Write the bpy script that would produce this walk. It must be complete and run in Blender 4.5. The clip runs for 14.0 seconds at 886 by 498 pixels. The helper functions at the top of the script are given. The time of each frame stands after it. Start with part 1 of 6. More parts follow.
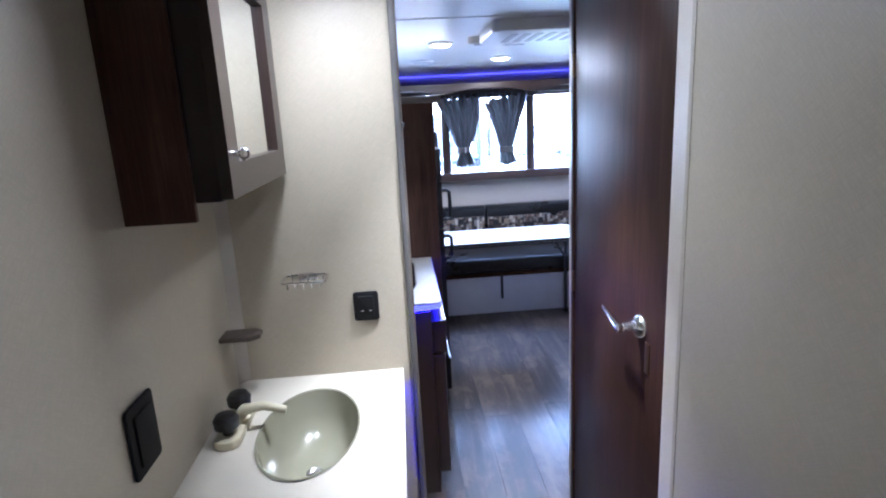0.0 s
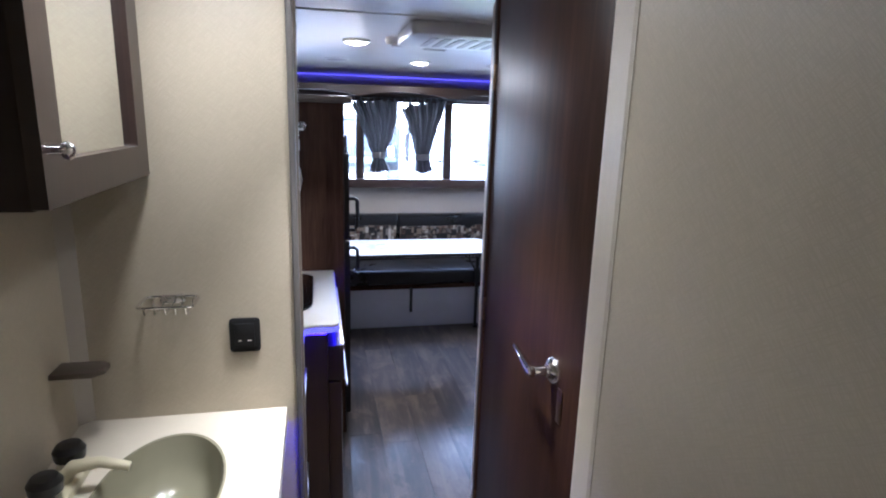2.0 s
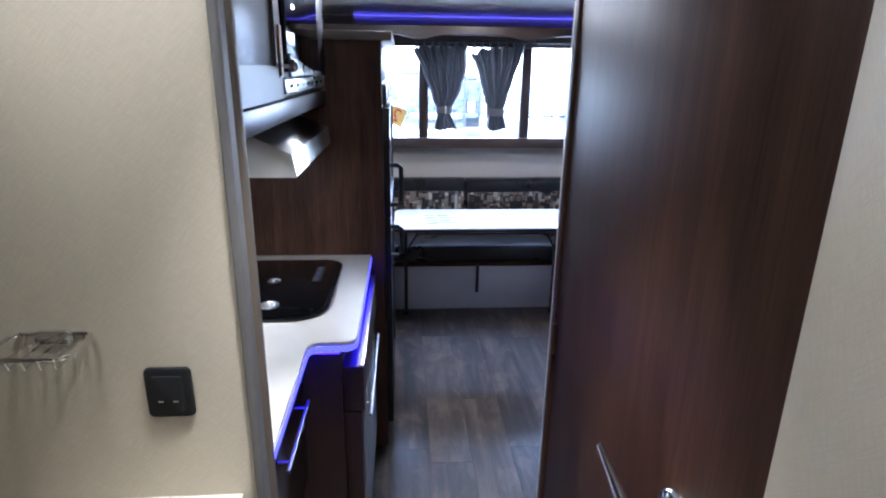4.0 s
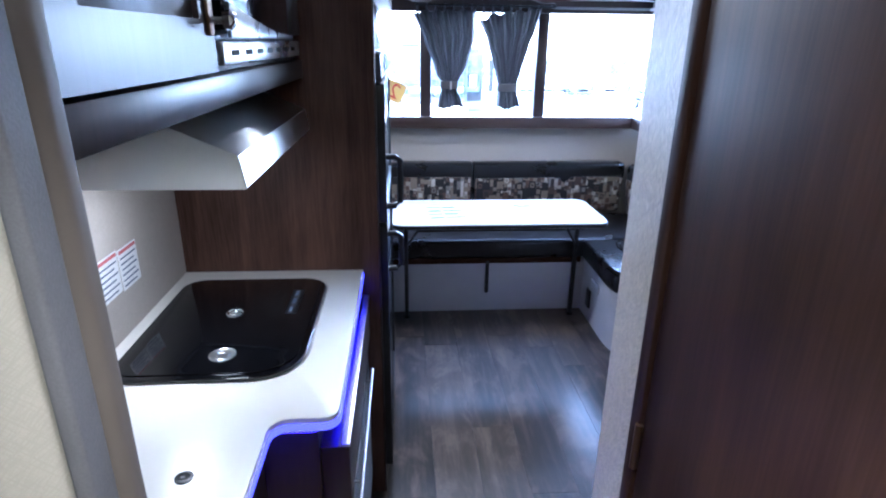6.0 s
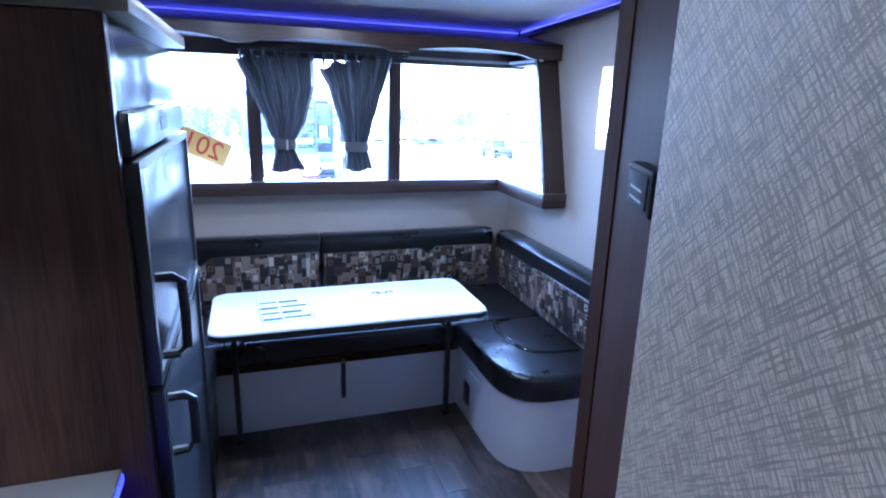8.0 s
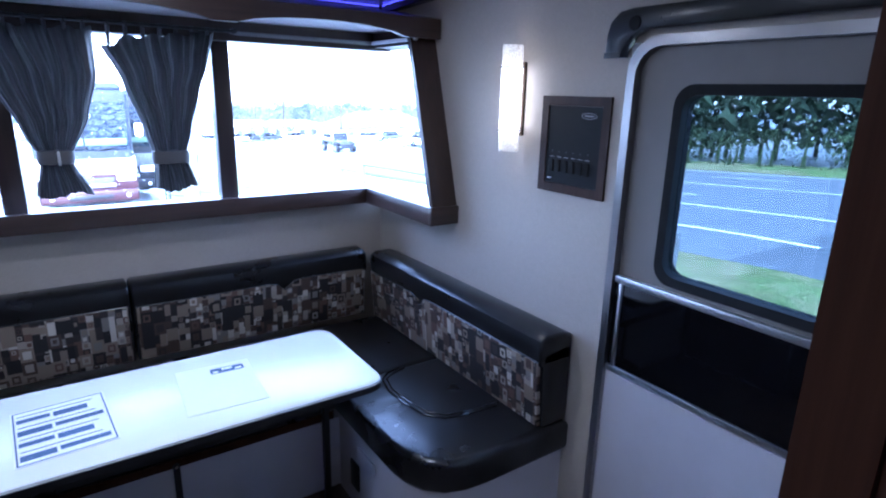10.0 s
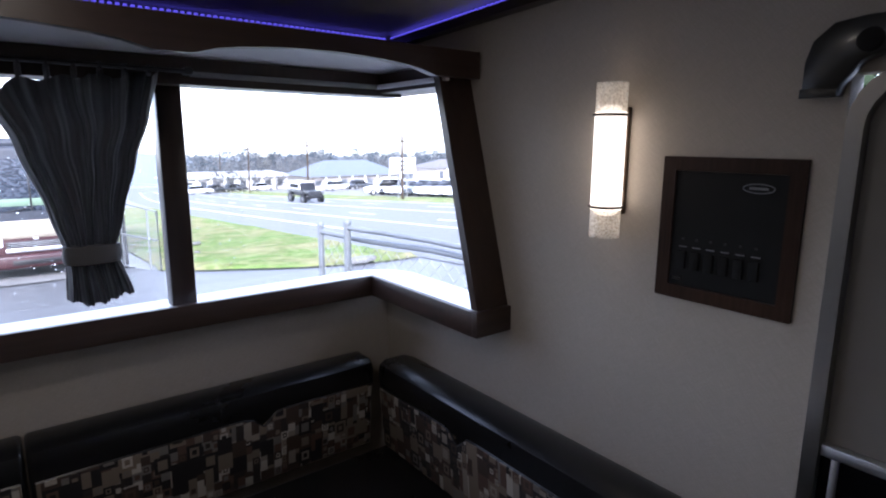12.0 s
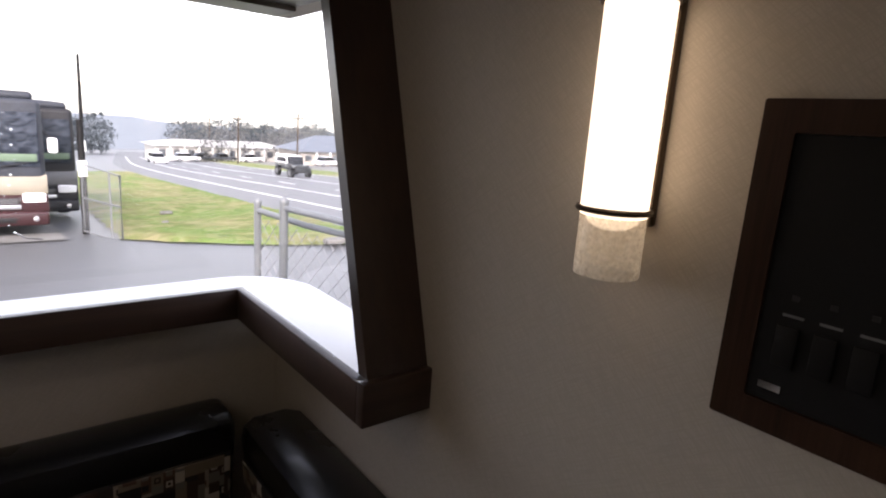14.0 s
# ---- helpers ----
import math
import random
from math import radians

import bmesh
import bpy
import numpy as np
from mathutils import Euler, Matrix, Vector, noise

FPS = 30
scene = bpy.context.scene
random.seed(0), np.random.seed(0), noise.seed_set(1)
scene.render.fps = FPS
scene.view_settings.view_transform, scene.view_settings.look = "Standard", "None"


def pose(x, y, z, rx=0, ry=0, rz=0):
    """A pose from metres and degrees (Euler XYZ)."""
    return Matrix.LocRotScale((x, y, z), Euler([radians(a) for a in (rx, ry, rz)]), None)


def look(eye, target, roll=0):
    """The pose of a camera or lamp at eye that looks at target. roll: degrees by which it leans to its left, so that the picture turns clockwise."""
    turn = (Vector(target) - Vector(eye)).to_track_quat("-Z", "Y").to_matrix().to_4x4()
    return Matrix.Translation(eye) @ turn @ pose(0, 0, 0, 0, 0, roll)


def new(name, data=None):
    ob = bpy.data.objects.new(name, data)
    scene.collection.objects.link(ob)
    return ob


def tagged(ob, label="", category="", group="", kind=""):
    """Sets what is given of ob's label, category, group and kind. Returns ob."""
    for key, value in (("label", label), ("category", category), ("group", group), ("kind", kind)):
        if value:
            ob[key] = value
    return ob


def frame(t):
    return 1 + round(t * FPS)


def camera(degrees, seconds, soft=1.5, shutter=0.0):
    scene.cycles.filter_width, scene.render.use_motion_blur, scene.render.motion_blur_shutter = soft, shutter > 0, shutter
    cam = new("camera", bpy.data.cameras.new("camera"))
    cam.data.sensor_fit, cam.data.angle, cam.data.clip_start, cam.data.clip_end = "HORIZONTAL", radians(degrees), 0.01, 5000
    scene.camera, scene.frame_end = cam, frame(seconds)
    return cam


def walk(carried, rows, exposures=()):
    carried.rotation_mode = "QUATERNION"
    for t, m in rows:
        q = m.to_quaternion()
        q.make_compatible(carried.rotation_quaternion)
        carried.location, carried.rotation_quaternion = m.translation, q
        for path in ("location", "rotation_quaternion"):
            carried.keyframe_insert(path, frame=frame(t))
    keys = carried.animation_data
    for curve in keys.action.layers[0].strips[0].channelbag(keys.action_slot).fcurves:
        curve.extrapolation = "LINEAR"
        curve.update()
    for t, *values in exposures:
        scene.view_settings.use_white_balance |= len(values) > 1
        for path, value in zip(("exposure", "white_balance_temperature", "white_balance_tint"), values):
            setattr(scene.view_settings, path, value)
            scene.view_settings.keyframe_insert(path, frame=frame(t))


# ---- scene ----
cam = camera(76.0, 14.0, 2.1)
PATH = [
    (0, (0.375, 0.036, 1.645), (0.501, 1.978, 1.182), -3.0),
    (0.5, (0.376, 0.062, 1.696), (0.641, 2.008, 1.318), -1.6),
    (1, (0.354, 0.084, 1.672), (0.708, 2.026, 1.352), -1.3),
    (1.5, (0.361, 0.122, 1.674), (0.725, 2.041, 1.247), -0.2),
    (2, (0.432, 0.233, 1.655), (0.858, 2.134, 1.202), 1.8),
    (2.5, (0.575, 0.382, 1.664), (0.858, 2.301, 1.176), 2.4),
    (3, (0.622, 0.482, 1.649), (0.752, 2.408, 1.126), 0.7),
    (3.2, (0.603, 0.54, 1.64), (0.733, 2.458, 1.088), 0.8),
    (5.3, (0.687, 1.16, 1.588), (0.838, 3.049, 0.947), 0.5),
    (5.5, (0.682, 1.174, 1.597), (0.786, 3.06, 0.938), 0.3),
    (6, (0.631, 1.303, 1.586), (0.769, 3.176, 0.9), 0.7),
    (6.5, (0.571, 1.425, 1.608), (0.902, 3.27, 0.912), -0.1),
    (7, (0.631, 1.623, 1.564), (1.04, 3.471, 0.919), 1.6),
    (7.5, (0.726, 1.774, 1.571), (1.161, 3.665, 1.087), -1.6),
    (8, (0.763, 1.938, 1.595), (1.387, 3.766, 1.076), 1.9),
    (8.5, (0.788, 2.107, 1.621), (1.731, 3.79, 1.091), 1.4),
    (8.7, (0.803, 2.139, 1.619), (1.804, 3.776, 1.056), 2.0),
    (10.8, (1.041, 2.938, 1.568), (2.152, 4.526, 1.074), 1.4),
    (11, (1.063, 2.999, 1.584), (2.12, 4.633, 1.123), 3.4),
    (11.5, (1.032, 3.19, 1.615), (2.085, 4.849, 1.241), 0.7),
    (12, (1.147, 3.347, 1.611), (2.349, 4.901, 1.237), 0.3),
    (12.5, (1.375, 3.419, 1.602), (2.459, 5.052, 1.202), 2.0),
    (13, (1.498, 3.535, 1.572), (2.522, 5.205, 1.169), 1.0),
    (13.5, (1.641, 3.738, 1.54), (2.905, 5.223, 1.093), 1.7),
    (14, (1.749, 3.812, 1.537), (2.977, 5.332, 1.108), 4.0),
]
# The way the picture brightens and darkens along the walk
EXPO = [(0.0, 5.85, 4450, 18), (1.0, 5.75, 4650, 18), (2.0, 5.38, 4850, 18), (3.0, 5.2, 4850, 16), (5.5, 5.55, 4450, 16), (6.5, 5.6, 4400, 15), (7.5, 5.45, 4350, 18), (8.5, 5.0, 3780, 16), (11.0, 3.9, 4950, 20), (12.5, 2.68, 5900, 18), (14.0, 2.52, 6900, 20)]
walk(cam, [(t, look(eye, target, roll)) for t, eye, target, roll in PATH], EXPO)

# ---- world and sun: bright overcast day ----
world = bpy.data.worlds.new("overcast")
scene.world = world
world.use_nodes = True
wn = world.node_tree
sky = wn.nodes.new("ShaderNodeTexSky")
sky.sky_type = "NISHITA"
sky.sun_disc = False
sky.sun_elevation = radians(38)
sky.sun_rotation = radians(210)
sky.air_density, sky.dust_density, sky.ozone_density = 1.0, 1.2, 1.2
cloud = wn.nodes.new("ShaderNodeHueSaturation")
cloud.inputs["Saturation"].default_value = 0.45
wn.links.new(sky.outputs[0], cloud.inputs["Color"])
wn.links.new(cloud.outputs[0], wn.nodes["Background"].inputs[0])
wn.nodes["Background"].inputs[1].default_value = 0.13
sun_data = bpy.data.lights.new("sun", "SUN")
sun_data.energy, sun_data.angle, sun_data.color = 1.2, radians(14), (1.0, 0.96, 0.9)
sun = new("sun", sun_data)
sun.matrix_world = pose(0, 0, 30, 52, 0, -30)


def disc_lamp(name, x, y, z, watts, size, colour, spread=180):
    data = bpy.data.lights.new(name, "AREA")
    data.shape, data.size, data.energy, data.color = "DISK", size, watts, colour
    data.spread = radians(spread)
    ob = new(name, data)
    ob.location = (x, y, z)
    return ob


WARM = (1.0, 0.85, 0.60)
CEIL = 2.04
disc_lamp("bath_lamp_light", 0.60, 1.50, CEIL - 0.035, 0.185, 0.11, WARM, 66)
disc_lamp("vanity_lamp_light", 0.20, 1.33, CEIL - 0.035, 0.066, 0.11, WARM)
# lamp added out of view under the hood to brighten counter and backsplash
disc_lamp("unseen_hood_lamp", 0.16, 2.44, 1.326, 0.024, 0.09, (1.0, 0.9, 0.74))
disc_lamp("galley_lamp_light", 0.645, 3.44, CEIL - 0.035, 0.36, 0.11, (1.0, 0.9, 0.75))
disc_lamp("dinette_lamp_light", 1.13, 4.25, CEIL - 0.052, 0.19, 0.11, (1.0, 0.84, 0.62))


# ---- mesh helpers ----
def B():
    return bmesh.new()


def bev(bm, verts, width, segs=2):
    if width > 0:
        edges = list({e for v in verts for e in v.link_edges})
        bmesh.ops.bevel(bm, geom=edges, offset=width, segments=segs, affect="EDGES", profile=0.5, clamp_overlap=True)
    return bm


def box(bm, x0, y0, z0, x1, y1, z1, r=0.0, segs=2):
    vs = [bm.verts.new((x, y, z)) for x in (x0, x1) for y in (y0, y1) for z in (z0, z1)]
    for f in ((0, 1, 3, 2), (4, 6, 7, 5), (0, 4, 5, 1), (2, 3, 7, 6), (0, 2, 6, 4), (1, 5, 7, 3)):
        bm.faces.new([vs[i] for i in f])
    return bev(bm, vs, r, segs)


def prism(bm, pts, axis, a, b, r=0.0, segs=2):
    """The polygon pts, in the two other axes in their order, drawn out along axis from a to b."""
    def at(p, c):
        return {"x": (c, p[0], p[1]), "y": (p[0], c, p[1]), "z": (p[0], p[1], c)}[axis]
    lo = [bm.verts.new(at(p, a)) for p in pts]
    hi = [bm.verts.new(at(p, b)) for p in pts]
    made = [bm.faces.new(lo), bm.faces.new(hi)]
    for i in range(len(pts)):
        j = (i + 1) % len(pts)
        made.append(bm.faces.new((lo[i], lo[j], hi[j], hi[i])))
    bmesh.ops.recalc_face_normals(bm, faces=made)
    if r > 0:
        rim = list({e for f in made[:2] for e in f.edges})
        bmesh.ops.bevel(bm, geom=rim, offset=r, segments=segs, affect="EDGES", profile=0.5, clamp_overlap=True)
    return bm


def tube(bm, path, r, n=10, closed=False, caps=True):
    """A round bar along a path of points."""
    pts = [Vector(p) for p in path]
    rings = []
    up = Vector((0.31, 0.17, 0.93))
    for i, p in enumerate(pts):
        if closed:
            d = pts[(i + 1) % len(pts)] - pts[i - 1]
        else:
            d = pts[min(i + 1, len(pts) - 1)] - pts[max(i - 1, 0)]
        d.normalize()
        u = d.cross(up)
        if u.length < 0.05:
            u = d.cross(Vector((1, 0, 0)))
        u.normalize()
        v = d.cross(u)
        rad = r[i] if isinstance(r, (list, tuple)) else r
        rings.append([bm.verts.new(p + rad * (math.cos(k * math.tau / n) * u + math.sin(k * math.tau / n) * v)) for k in range(n)])
    m = len(rings)
    for i in range(m if closed else m - 1):
        a, b = rings[i], rings[(i + 1) % m]
        for k in range(n):
            bm.faces.new((a[k], a[(k + 1) % n], b[(k + 1) % n], b[k]))
    if caps and not closed:
        bm.faces.new(rings[0][::-1])
        bm.faces.new(rings[-1])
    return bm


def lathe(bm, profile, centre, n=28, axis="z", sx=1.0, sy=1.0, first_cap=True):
    """A turned shape: profile rows of radius and height."""
    cx, cy, cz = centre
    rings = []
    for rad, h in profile:
        ring = []
        for k in range(n):
            u, v = sx * rad * math.cos(k * math.tau / n), sy * rad * math.sin(k * math.tau / n)
            p = {"z": (u, v, h), "x": (h, u, v), "y": (u, h, v)}[axis]
            ring.append(bm.verts.new((cx + p[0], cy + p[1], cz + p[2])))
        rings.append(ring)
    made = []
    for a, b in zip(rings, rings[1:]):
        for k in range(n):
            made.append(bm.faces.new((a[k], a[(k + 1) % n], b[(k + 1) % n], b[k])))
    if first_cap:
        made.append(bm.faces.new(rings[0]))
    made.append(bm.faces.new(rings[-1]))
    bmesh.ops.recalc_face_normals(bm, faces=made)
    return bm


def rrect(x0, y0, x1, y1, r, n=6):
    """A rectangle with rounded corners; r: one radius, or four from the lower left, counterclockwise."""
    rs = r if isinstance(r, (list, tuple)) else [r] * 4
    pts = []
    for (cx, cy, a0), q in zip(((x0, y0, 180), (x1, y0, 270), (x1, y1, 0), (x0, y1, 90)), rs):
        ox = cx + q if cx == x0 else cx - q
        oy = cy + q if cy == y0 else cy - q
        if q <= 0:
            pts.append((cx, cy))
            continue
        for k in range(n + 1):
            a = radians(a0 + 90 * k / n)
            pts.append((ox + q * math.cos(a), oy + q * math.sin(a)))
    return pts


def ring_prism(bm, outer, inner, axis, a, b):
    """A frame between two outlines of as many points, with the opening through it."""
    def at(p, c):
        return {"x": (c, p[0], p[1]), "y": (p[0], c, p[1]), "z": (p[0], p[1], c)}[axis]
    rows = [[bm.verts.new(at(p, c)) for p in pts] for pts, c in ((outer, a), (outer, b), (inner, b), (inner, a))]
    n = len(outer)
    made = []
    for i in range(4):
        p, q = rows[i], rows[(i + 1) % 4]
        for k in range(n):
            made.append(bm.faces.new((p[k], p[(k + 1) % n], q[(k + 1) % n], q[k])))
    bmesh.ops.recalc_face_normals(bm, faces=made)
    return bm


def obj(name, bm, material, smooth=True):
    me = bpy.data.meshes.new(name)
    bmesh.ops.recalc_face_normals(bm, faces=bm.faces)
    bm.to_mesh(me)
    bm.free()
    if smooth:
        me.shade_smooth()
        me.set_sharp_from_angle(angle=radians(38))
    me.materials.append(material)
    return new(name, me)


def thing(name, at, label, category, group="", rz=0.0):
    ob = new(name)
    ob.empty_display_size = 0.1
    ob.matrix_world = pose(*at, 0, 0, rz)
    return tagged(ob, label, category, group)


def part(name, bm, material, parent, label="", smooth=True):
    """One mesh under a thing; its points are given in the thing's own space."""
    ob = obj(name, bm, material, smooth)
    ob.parent = parent
    if label:
        ob["label"] = label
    return ob


def solid(name, bm, material, label, category, smooth=True, group=""):
    return tagged(obj(name, bm, material, smooth), label, category, group)


def setting(name, bm, material, label, category="wall", smooth=True):
    return tagged(obj(name, bm, material, smooth), label, category, kind="structure")


# ---- materials ----
def nodes_of(name):
    m = bpy.data.materials.new(name)
    m.use_nodes = True
    t = m.node_tree
    return m, t, t.nodes["Principled BSDF"]


def add(t, kind, **values):
    n = t.nodes.new(kind)
    for key, v in values.items():
        n.inputs[key].default_value = v
    return n


def coords(t, scale=(1, 1, 1), rot=(0, 0, 0)):
    c = t.nodes.new("ShaderNodeTexCoord")
    mp = t.nodes.new("ShaderNodeMapping")
    mp.inputs["Scale"].default_value = scale
    mp.inputs["Rotation"].default_value = rot
    t.links.new(c.outputs["Object"], mp.inputs["Vector"])
    return mp.outputs["Vector"]


def ramp(t, fac, stops, mode="LINEAR"):
    r = t.nodes.new("ShaderNodeValToRGB")
    r.color_ramp.interpolation = mode
    while len(r.color_ramp.elements) < len(stops):
        r.color_ramp.elements.new(0.5)
    for e, (p, c) in zip(r.color_ramp.elements, stops):
        e.position, e.color = p, (*c, 1)
    t.links.new(fac, r.inputs["Fac"])
    return r.outputs["Color"]


def mixc(t, fac, a, b, mode="MIX"):
    m = t.nodes.new("ShaderNodeMix")
    m.data_type, m.blend_type = "RGBA", mode
    for sock, v in (("Factor", fac), ("A", a), ("B", b)):
        i = [s for s in m.inputs if s.name == sock and (s.type == "RGBA" or sock == "Factor" and s.type == "VALUE")][0]
        if isinstance(v, (int, float)):
            i.default_value = v
        elif isinstance(v, tuple):
            i.default_value = (*v, 1)
        else:
            t.links.new(v, i)
    return [o for o in m.outputs if o.type == "RGBA"][0]


def bump(t, bsdf, height, strength, distance=0.002):
    b = add(t, "ShaderNodeBump", Strength=strength, Distance=distance)
    t.links.new(height, b.inputs["Height"])
    t.links.new(b.outputs["Normal"], bsdf.inputs["Normal"])


def shade(c, k):
    return tuple(min(1.0, v * k) for v in c)


def plain(name, colour, rough=0.5, metal=0.0, vary=0.12, grain=60.0, relief=0.1, coat=0.0):
    """A painted, moulded or metal surface: fine grain, with broad smudges in colour and gloss."""
    m, t, p = nodes_of(name)
    v = coords(t)
    fine = add(t, "ShaderNodeTexNoise", Scale=grain, Detail=4.0)
    broad = add(t, "ShaderNodeTexNoise", Scale=3.5, Detail=5.0, Roughness=0.6)
    for n in (fine, broad):
        t.links.new(v, n.inputs["Vector"])
    c = ramp(t, broad.outputs["Fac"], [(0.3, shade(colour, 1 - vary)), (0.7, shade(colour, 1 + vary))])
    c = mixc(t, 0.25 * vary * 4, c, ramp(t, fine.outputs["Fac"], [(0.3, shade(colour, 1 - vary)), (0.7, shade(colour, 1 + vary))]))
    t.links.new(c, p.inputs["Base Color"])
    r = add(t, "ShaderNodeMapRange")
    r.inputs["To Min"].default_value, r.inputs["To Max"].default_value = max(0.02, rough * 0.8), min(1, rough * 1.25)
    t.links.new(broad.outputs["Fac"], r.inputs["Value"])
    t.links.new(r.outputs["Result"], p.inputs["Roughness"])
    p.inputs["Metallic"].default_value = metal
    p.inputs["Coat Weight"].default_value = coat
    if relief > 0:
        bump(t, p, fine.outputs["Fac"], relief)
    return m


def wood(name, dark, light, rough=0.35, along="z", scale=1.0, coat=0.0):
    """Foil-wrapped wood: long fibres along one axis, with broad darker bands."""
    m, t, p = nodes_of(name)
    s = {"x": (1.2, 34, 34), "y": (34, 1.2, 34), "z": (34, 34, 1.2)}[along]
    v = coords(t, tuple(q * scale for q in s))
    b = coords(t, tuple(q * scale * 0.16 for q in s))
    fib = add(t, "ShaderNodeTexNoise", Scale=1.6, Detail=8.0, Roughness=0.65)
    band = add(t, "ShaderNodeTexNoise", Scale=1.5, Detail=3.0, Distortion=0.6)
    t.links.new(v, fib.inputs["Vector"])
    t.links.new(b, band.inputs["Vector"])
    info = t.nodes.new("ShaderNodeObjectInfo")
    c1 = ramp(t, fib.outputs["Fac"], [(0.34, dark), (0.5, tuple((a + q) / 2 for a, q in zip(dark, light))), (0.66, light)])
    c = mixc(t, 0.45, c1, ramp(t, band.outputs["Fac"], [(0.3, dark), (0.72, light)]))
    c = mixc(t, 0.35, c, ramp(t, info.outputs["Random"], [(0.0, dark), (1.0, light)]))
    t.links.new(c, p.inputs["Base Color"])
    p.inputs["Roughness"].default_value = rough
    p.inputs["Coat Weight"].default_value = coat
    p.inputs["Coat Roughness"].default_value = 0.2
    bump(t, p, fib.outputs["Fac"], 0.12, 0.001)
    return m


def figured_walnut(name, dark, mid, light, rough):
    """Printed walnut: uneven upright streaks, broken fibres and smoky patches."""
    m, t, p = nodes_of(name)
    got = []
    for sc3, detail, dist in (((9, 9, 0.9), 6.0, 1.2), ((46, 46, 2.2), 8.0, 0.5), ((2.2, 2.2, 1.1), 4.0, 0.6), ((150, 150, 6), 3.0, 0.2)):
        n = add(t, "ShaderNodeTexNoise", Scale=1.3, Detail=detail, Roughness=0.62, Distortion=dist)
        t.links.new(coords(t, sc3), n.inputs["Vector"])
        got.append(n.outputs["Fac"])
    c = ramp(t, got[0], [(0.36, dark), (0.5, mid), (0.66, light)])
    c = mixc(t, 0.32, c, ramp(t, got[1], [(0.38, dark), (0.5, mid), (0.64, light)]))
    c = mixc(t, 0.35, c, ramp(t, got[2], [(0.38, dark), (0.62, light)]))
    c = mixc(t, 0.18, c, ramp(t, got[3], [(0.40, dark), (0.60, light)]))
    t.links.new(c, p.inputs["Base Color"])
    r = add(t, "ShaderNodeMapRange")
    r.inputs["To Min"].default_value, r.inputs["To Max"].default_value = rough * 0.8, rough * 1.2
    t.links.new(got[2], r.inputs["Value"])
    t.links.new(r.outputs["Result"], p.inputs["Roughness"])
    p.inputs["Specular IOR Level"].default_value = 0.15
    bump(t, p, got[3], 0.12, 0.0008)
    return m


def wallpaper(name, dark, light, mark=0.5):
    """Vinyl wallpaper with a woven crosshatch of fine dark scratches."""
    m, t, p = nodes_of(name)
    geo = t.nodes.new("ShaderNodeTexCoord")
    sep = t.nodes.new("ShaderNodeSeparateXYZ")
    t.links.new(geo.outputs["Object"], sep.inputs[0])
    flat = t.nodes.new("ShaderNodeMath")
    flat.operation = "ADD"
    t.links.new(sep.outputs["X"], flat.inputs[0])
    t.links.new(sep.outputs["Y"], flat.inputs[1])
    uv = t.nodes.new("ShaderNodeCombineXYZ")
    t.links.new(flat.outputs[0], uv.inputs[0])
    t.links.new(sep.outputs["Z"], uv.inputs[1])
    hs = []
    for rot, s, seed in ((40, (27, 470, 1), 0.0), (-36, (24, 440, 1), 3.1), (52, (30, 540, 1), 7.7)):
        mp = t.nodes.new("ShaderNodeMapping")
        mp.vector_type = "TEXTURE"
        mp.inputs["Rotation"].default_value = (0, 0, radians(rot))
        mp.inputs["Location"].default_value = (seed, seed, 0)
        sc_ = t.nodes.new("ShaderNodeMapping")
        sc_.inputs["Scale"].default_value = s
        t.links.new(uv.outputs[0], mp.inputs["Vector"])
        t.links.new(mp.outputs["Vector"], sc_.inputs["Vector"])
        n = add(t, "ShaderNodeTexNoise", Scale=1.0, Detail=3.0, Roughness=0.6)
        t.links.new(sc_.outputs["Vector"], n.inputs["Vector"])
        r = t.nodes.new("ShaderNodeMapRange")
        r.inputs["From Min"].default_value, r.inputs["From Max"].default_value = 0.39, 0.53
        t.links.new(n.outputs["Fac"], r.inputs["Value"])
        hs.append(r.outputs["Result"])
    low = hs[0]
    for q in hs[1:]:
        k = t.nodes.new("ShaderNodeMath")
        k.operation = "MULTIPLY"
        t.links.new(low, k.inputs[0])
        t.links.new(q, k.inputs[1])
        low = k.outputs[0]
    broad = add(t, "ShaderNodeTexNoise", Scale=2.5, Detail=4.0)
    t.links.new(coords(t), broad.inputs["Vector"])
    c = ramp(t, low, [(0.0, dark), (0.8, light)])
    c = mixc(t, 1.0 - mark, c, light)
    c = mixc(t, 0.18, c, ramp(t, broad.outputs["Fac"], [(0.3, shade(light, 0.85)), (0.7, shade(light, 1.06))]))
    t.links.new(c, p.inputs["Base Color"])
    p.inputs["Roughness"].default_value = 0.42
    stipple = add(t, "ShaderNodeTexNoise", Scale=300.0, Detail=3.0, Roughness=0.6)
    t.links.new(coords(t, (1, 1, 1.6)), stipple.inputs["Vector"])
    both = t.nodes.new("ShaderNodeMath")
    both.operation = "MULTIPLY_ADD"
    both.inputs[1].default_value = 0.9 * mark
    t.links.new(low, both.inputs[0])
    t.links.new(stipple.outputs["Fac"], both.inputs[2])
    bump(t, p, both.outputs[0], 0.32, 0.0009)
    return m


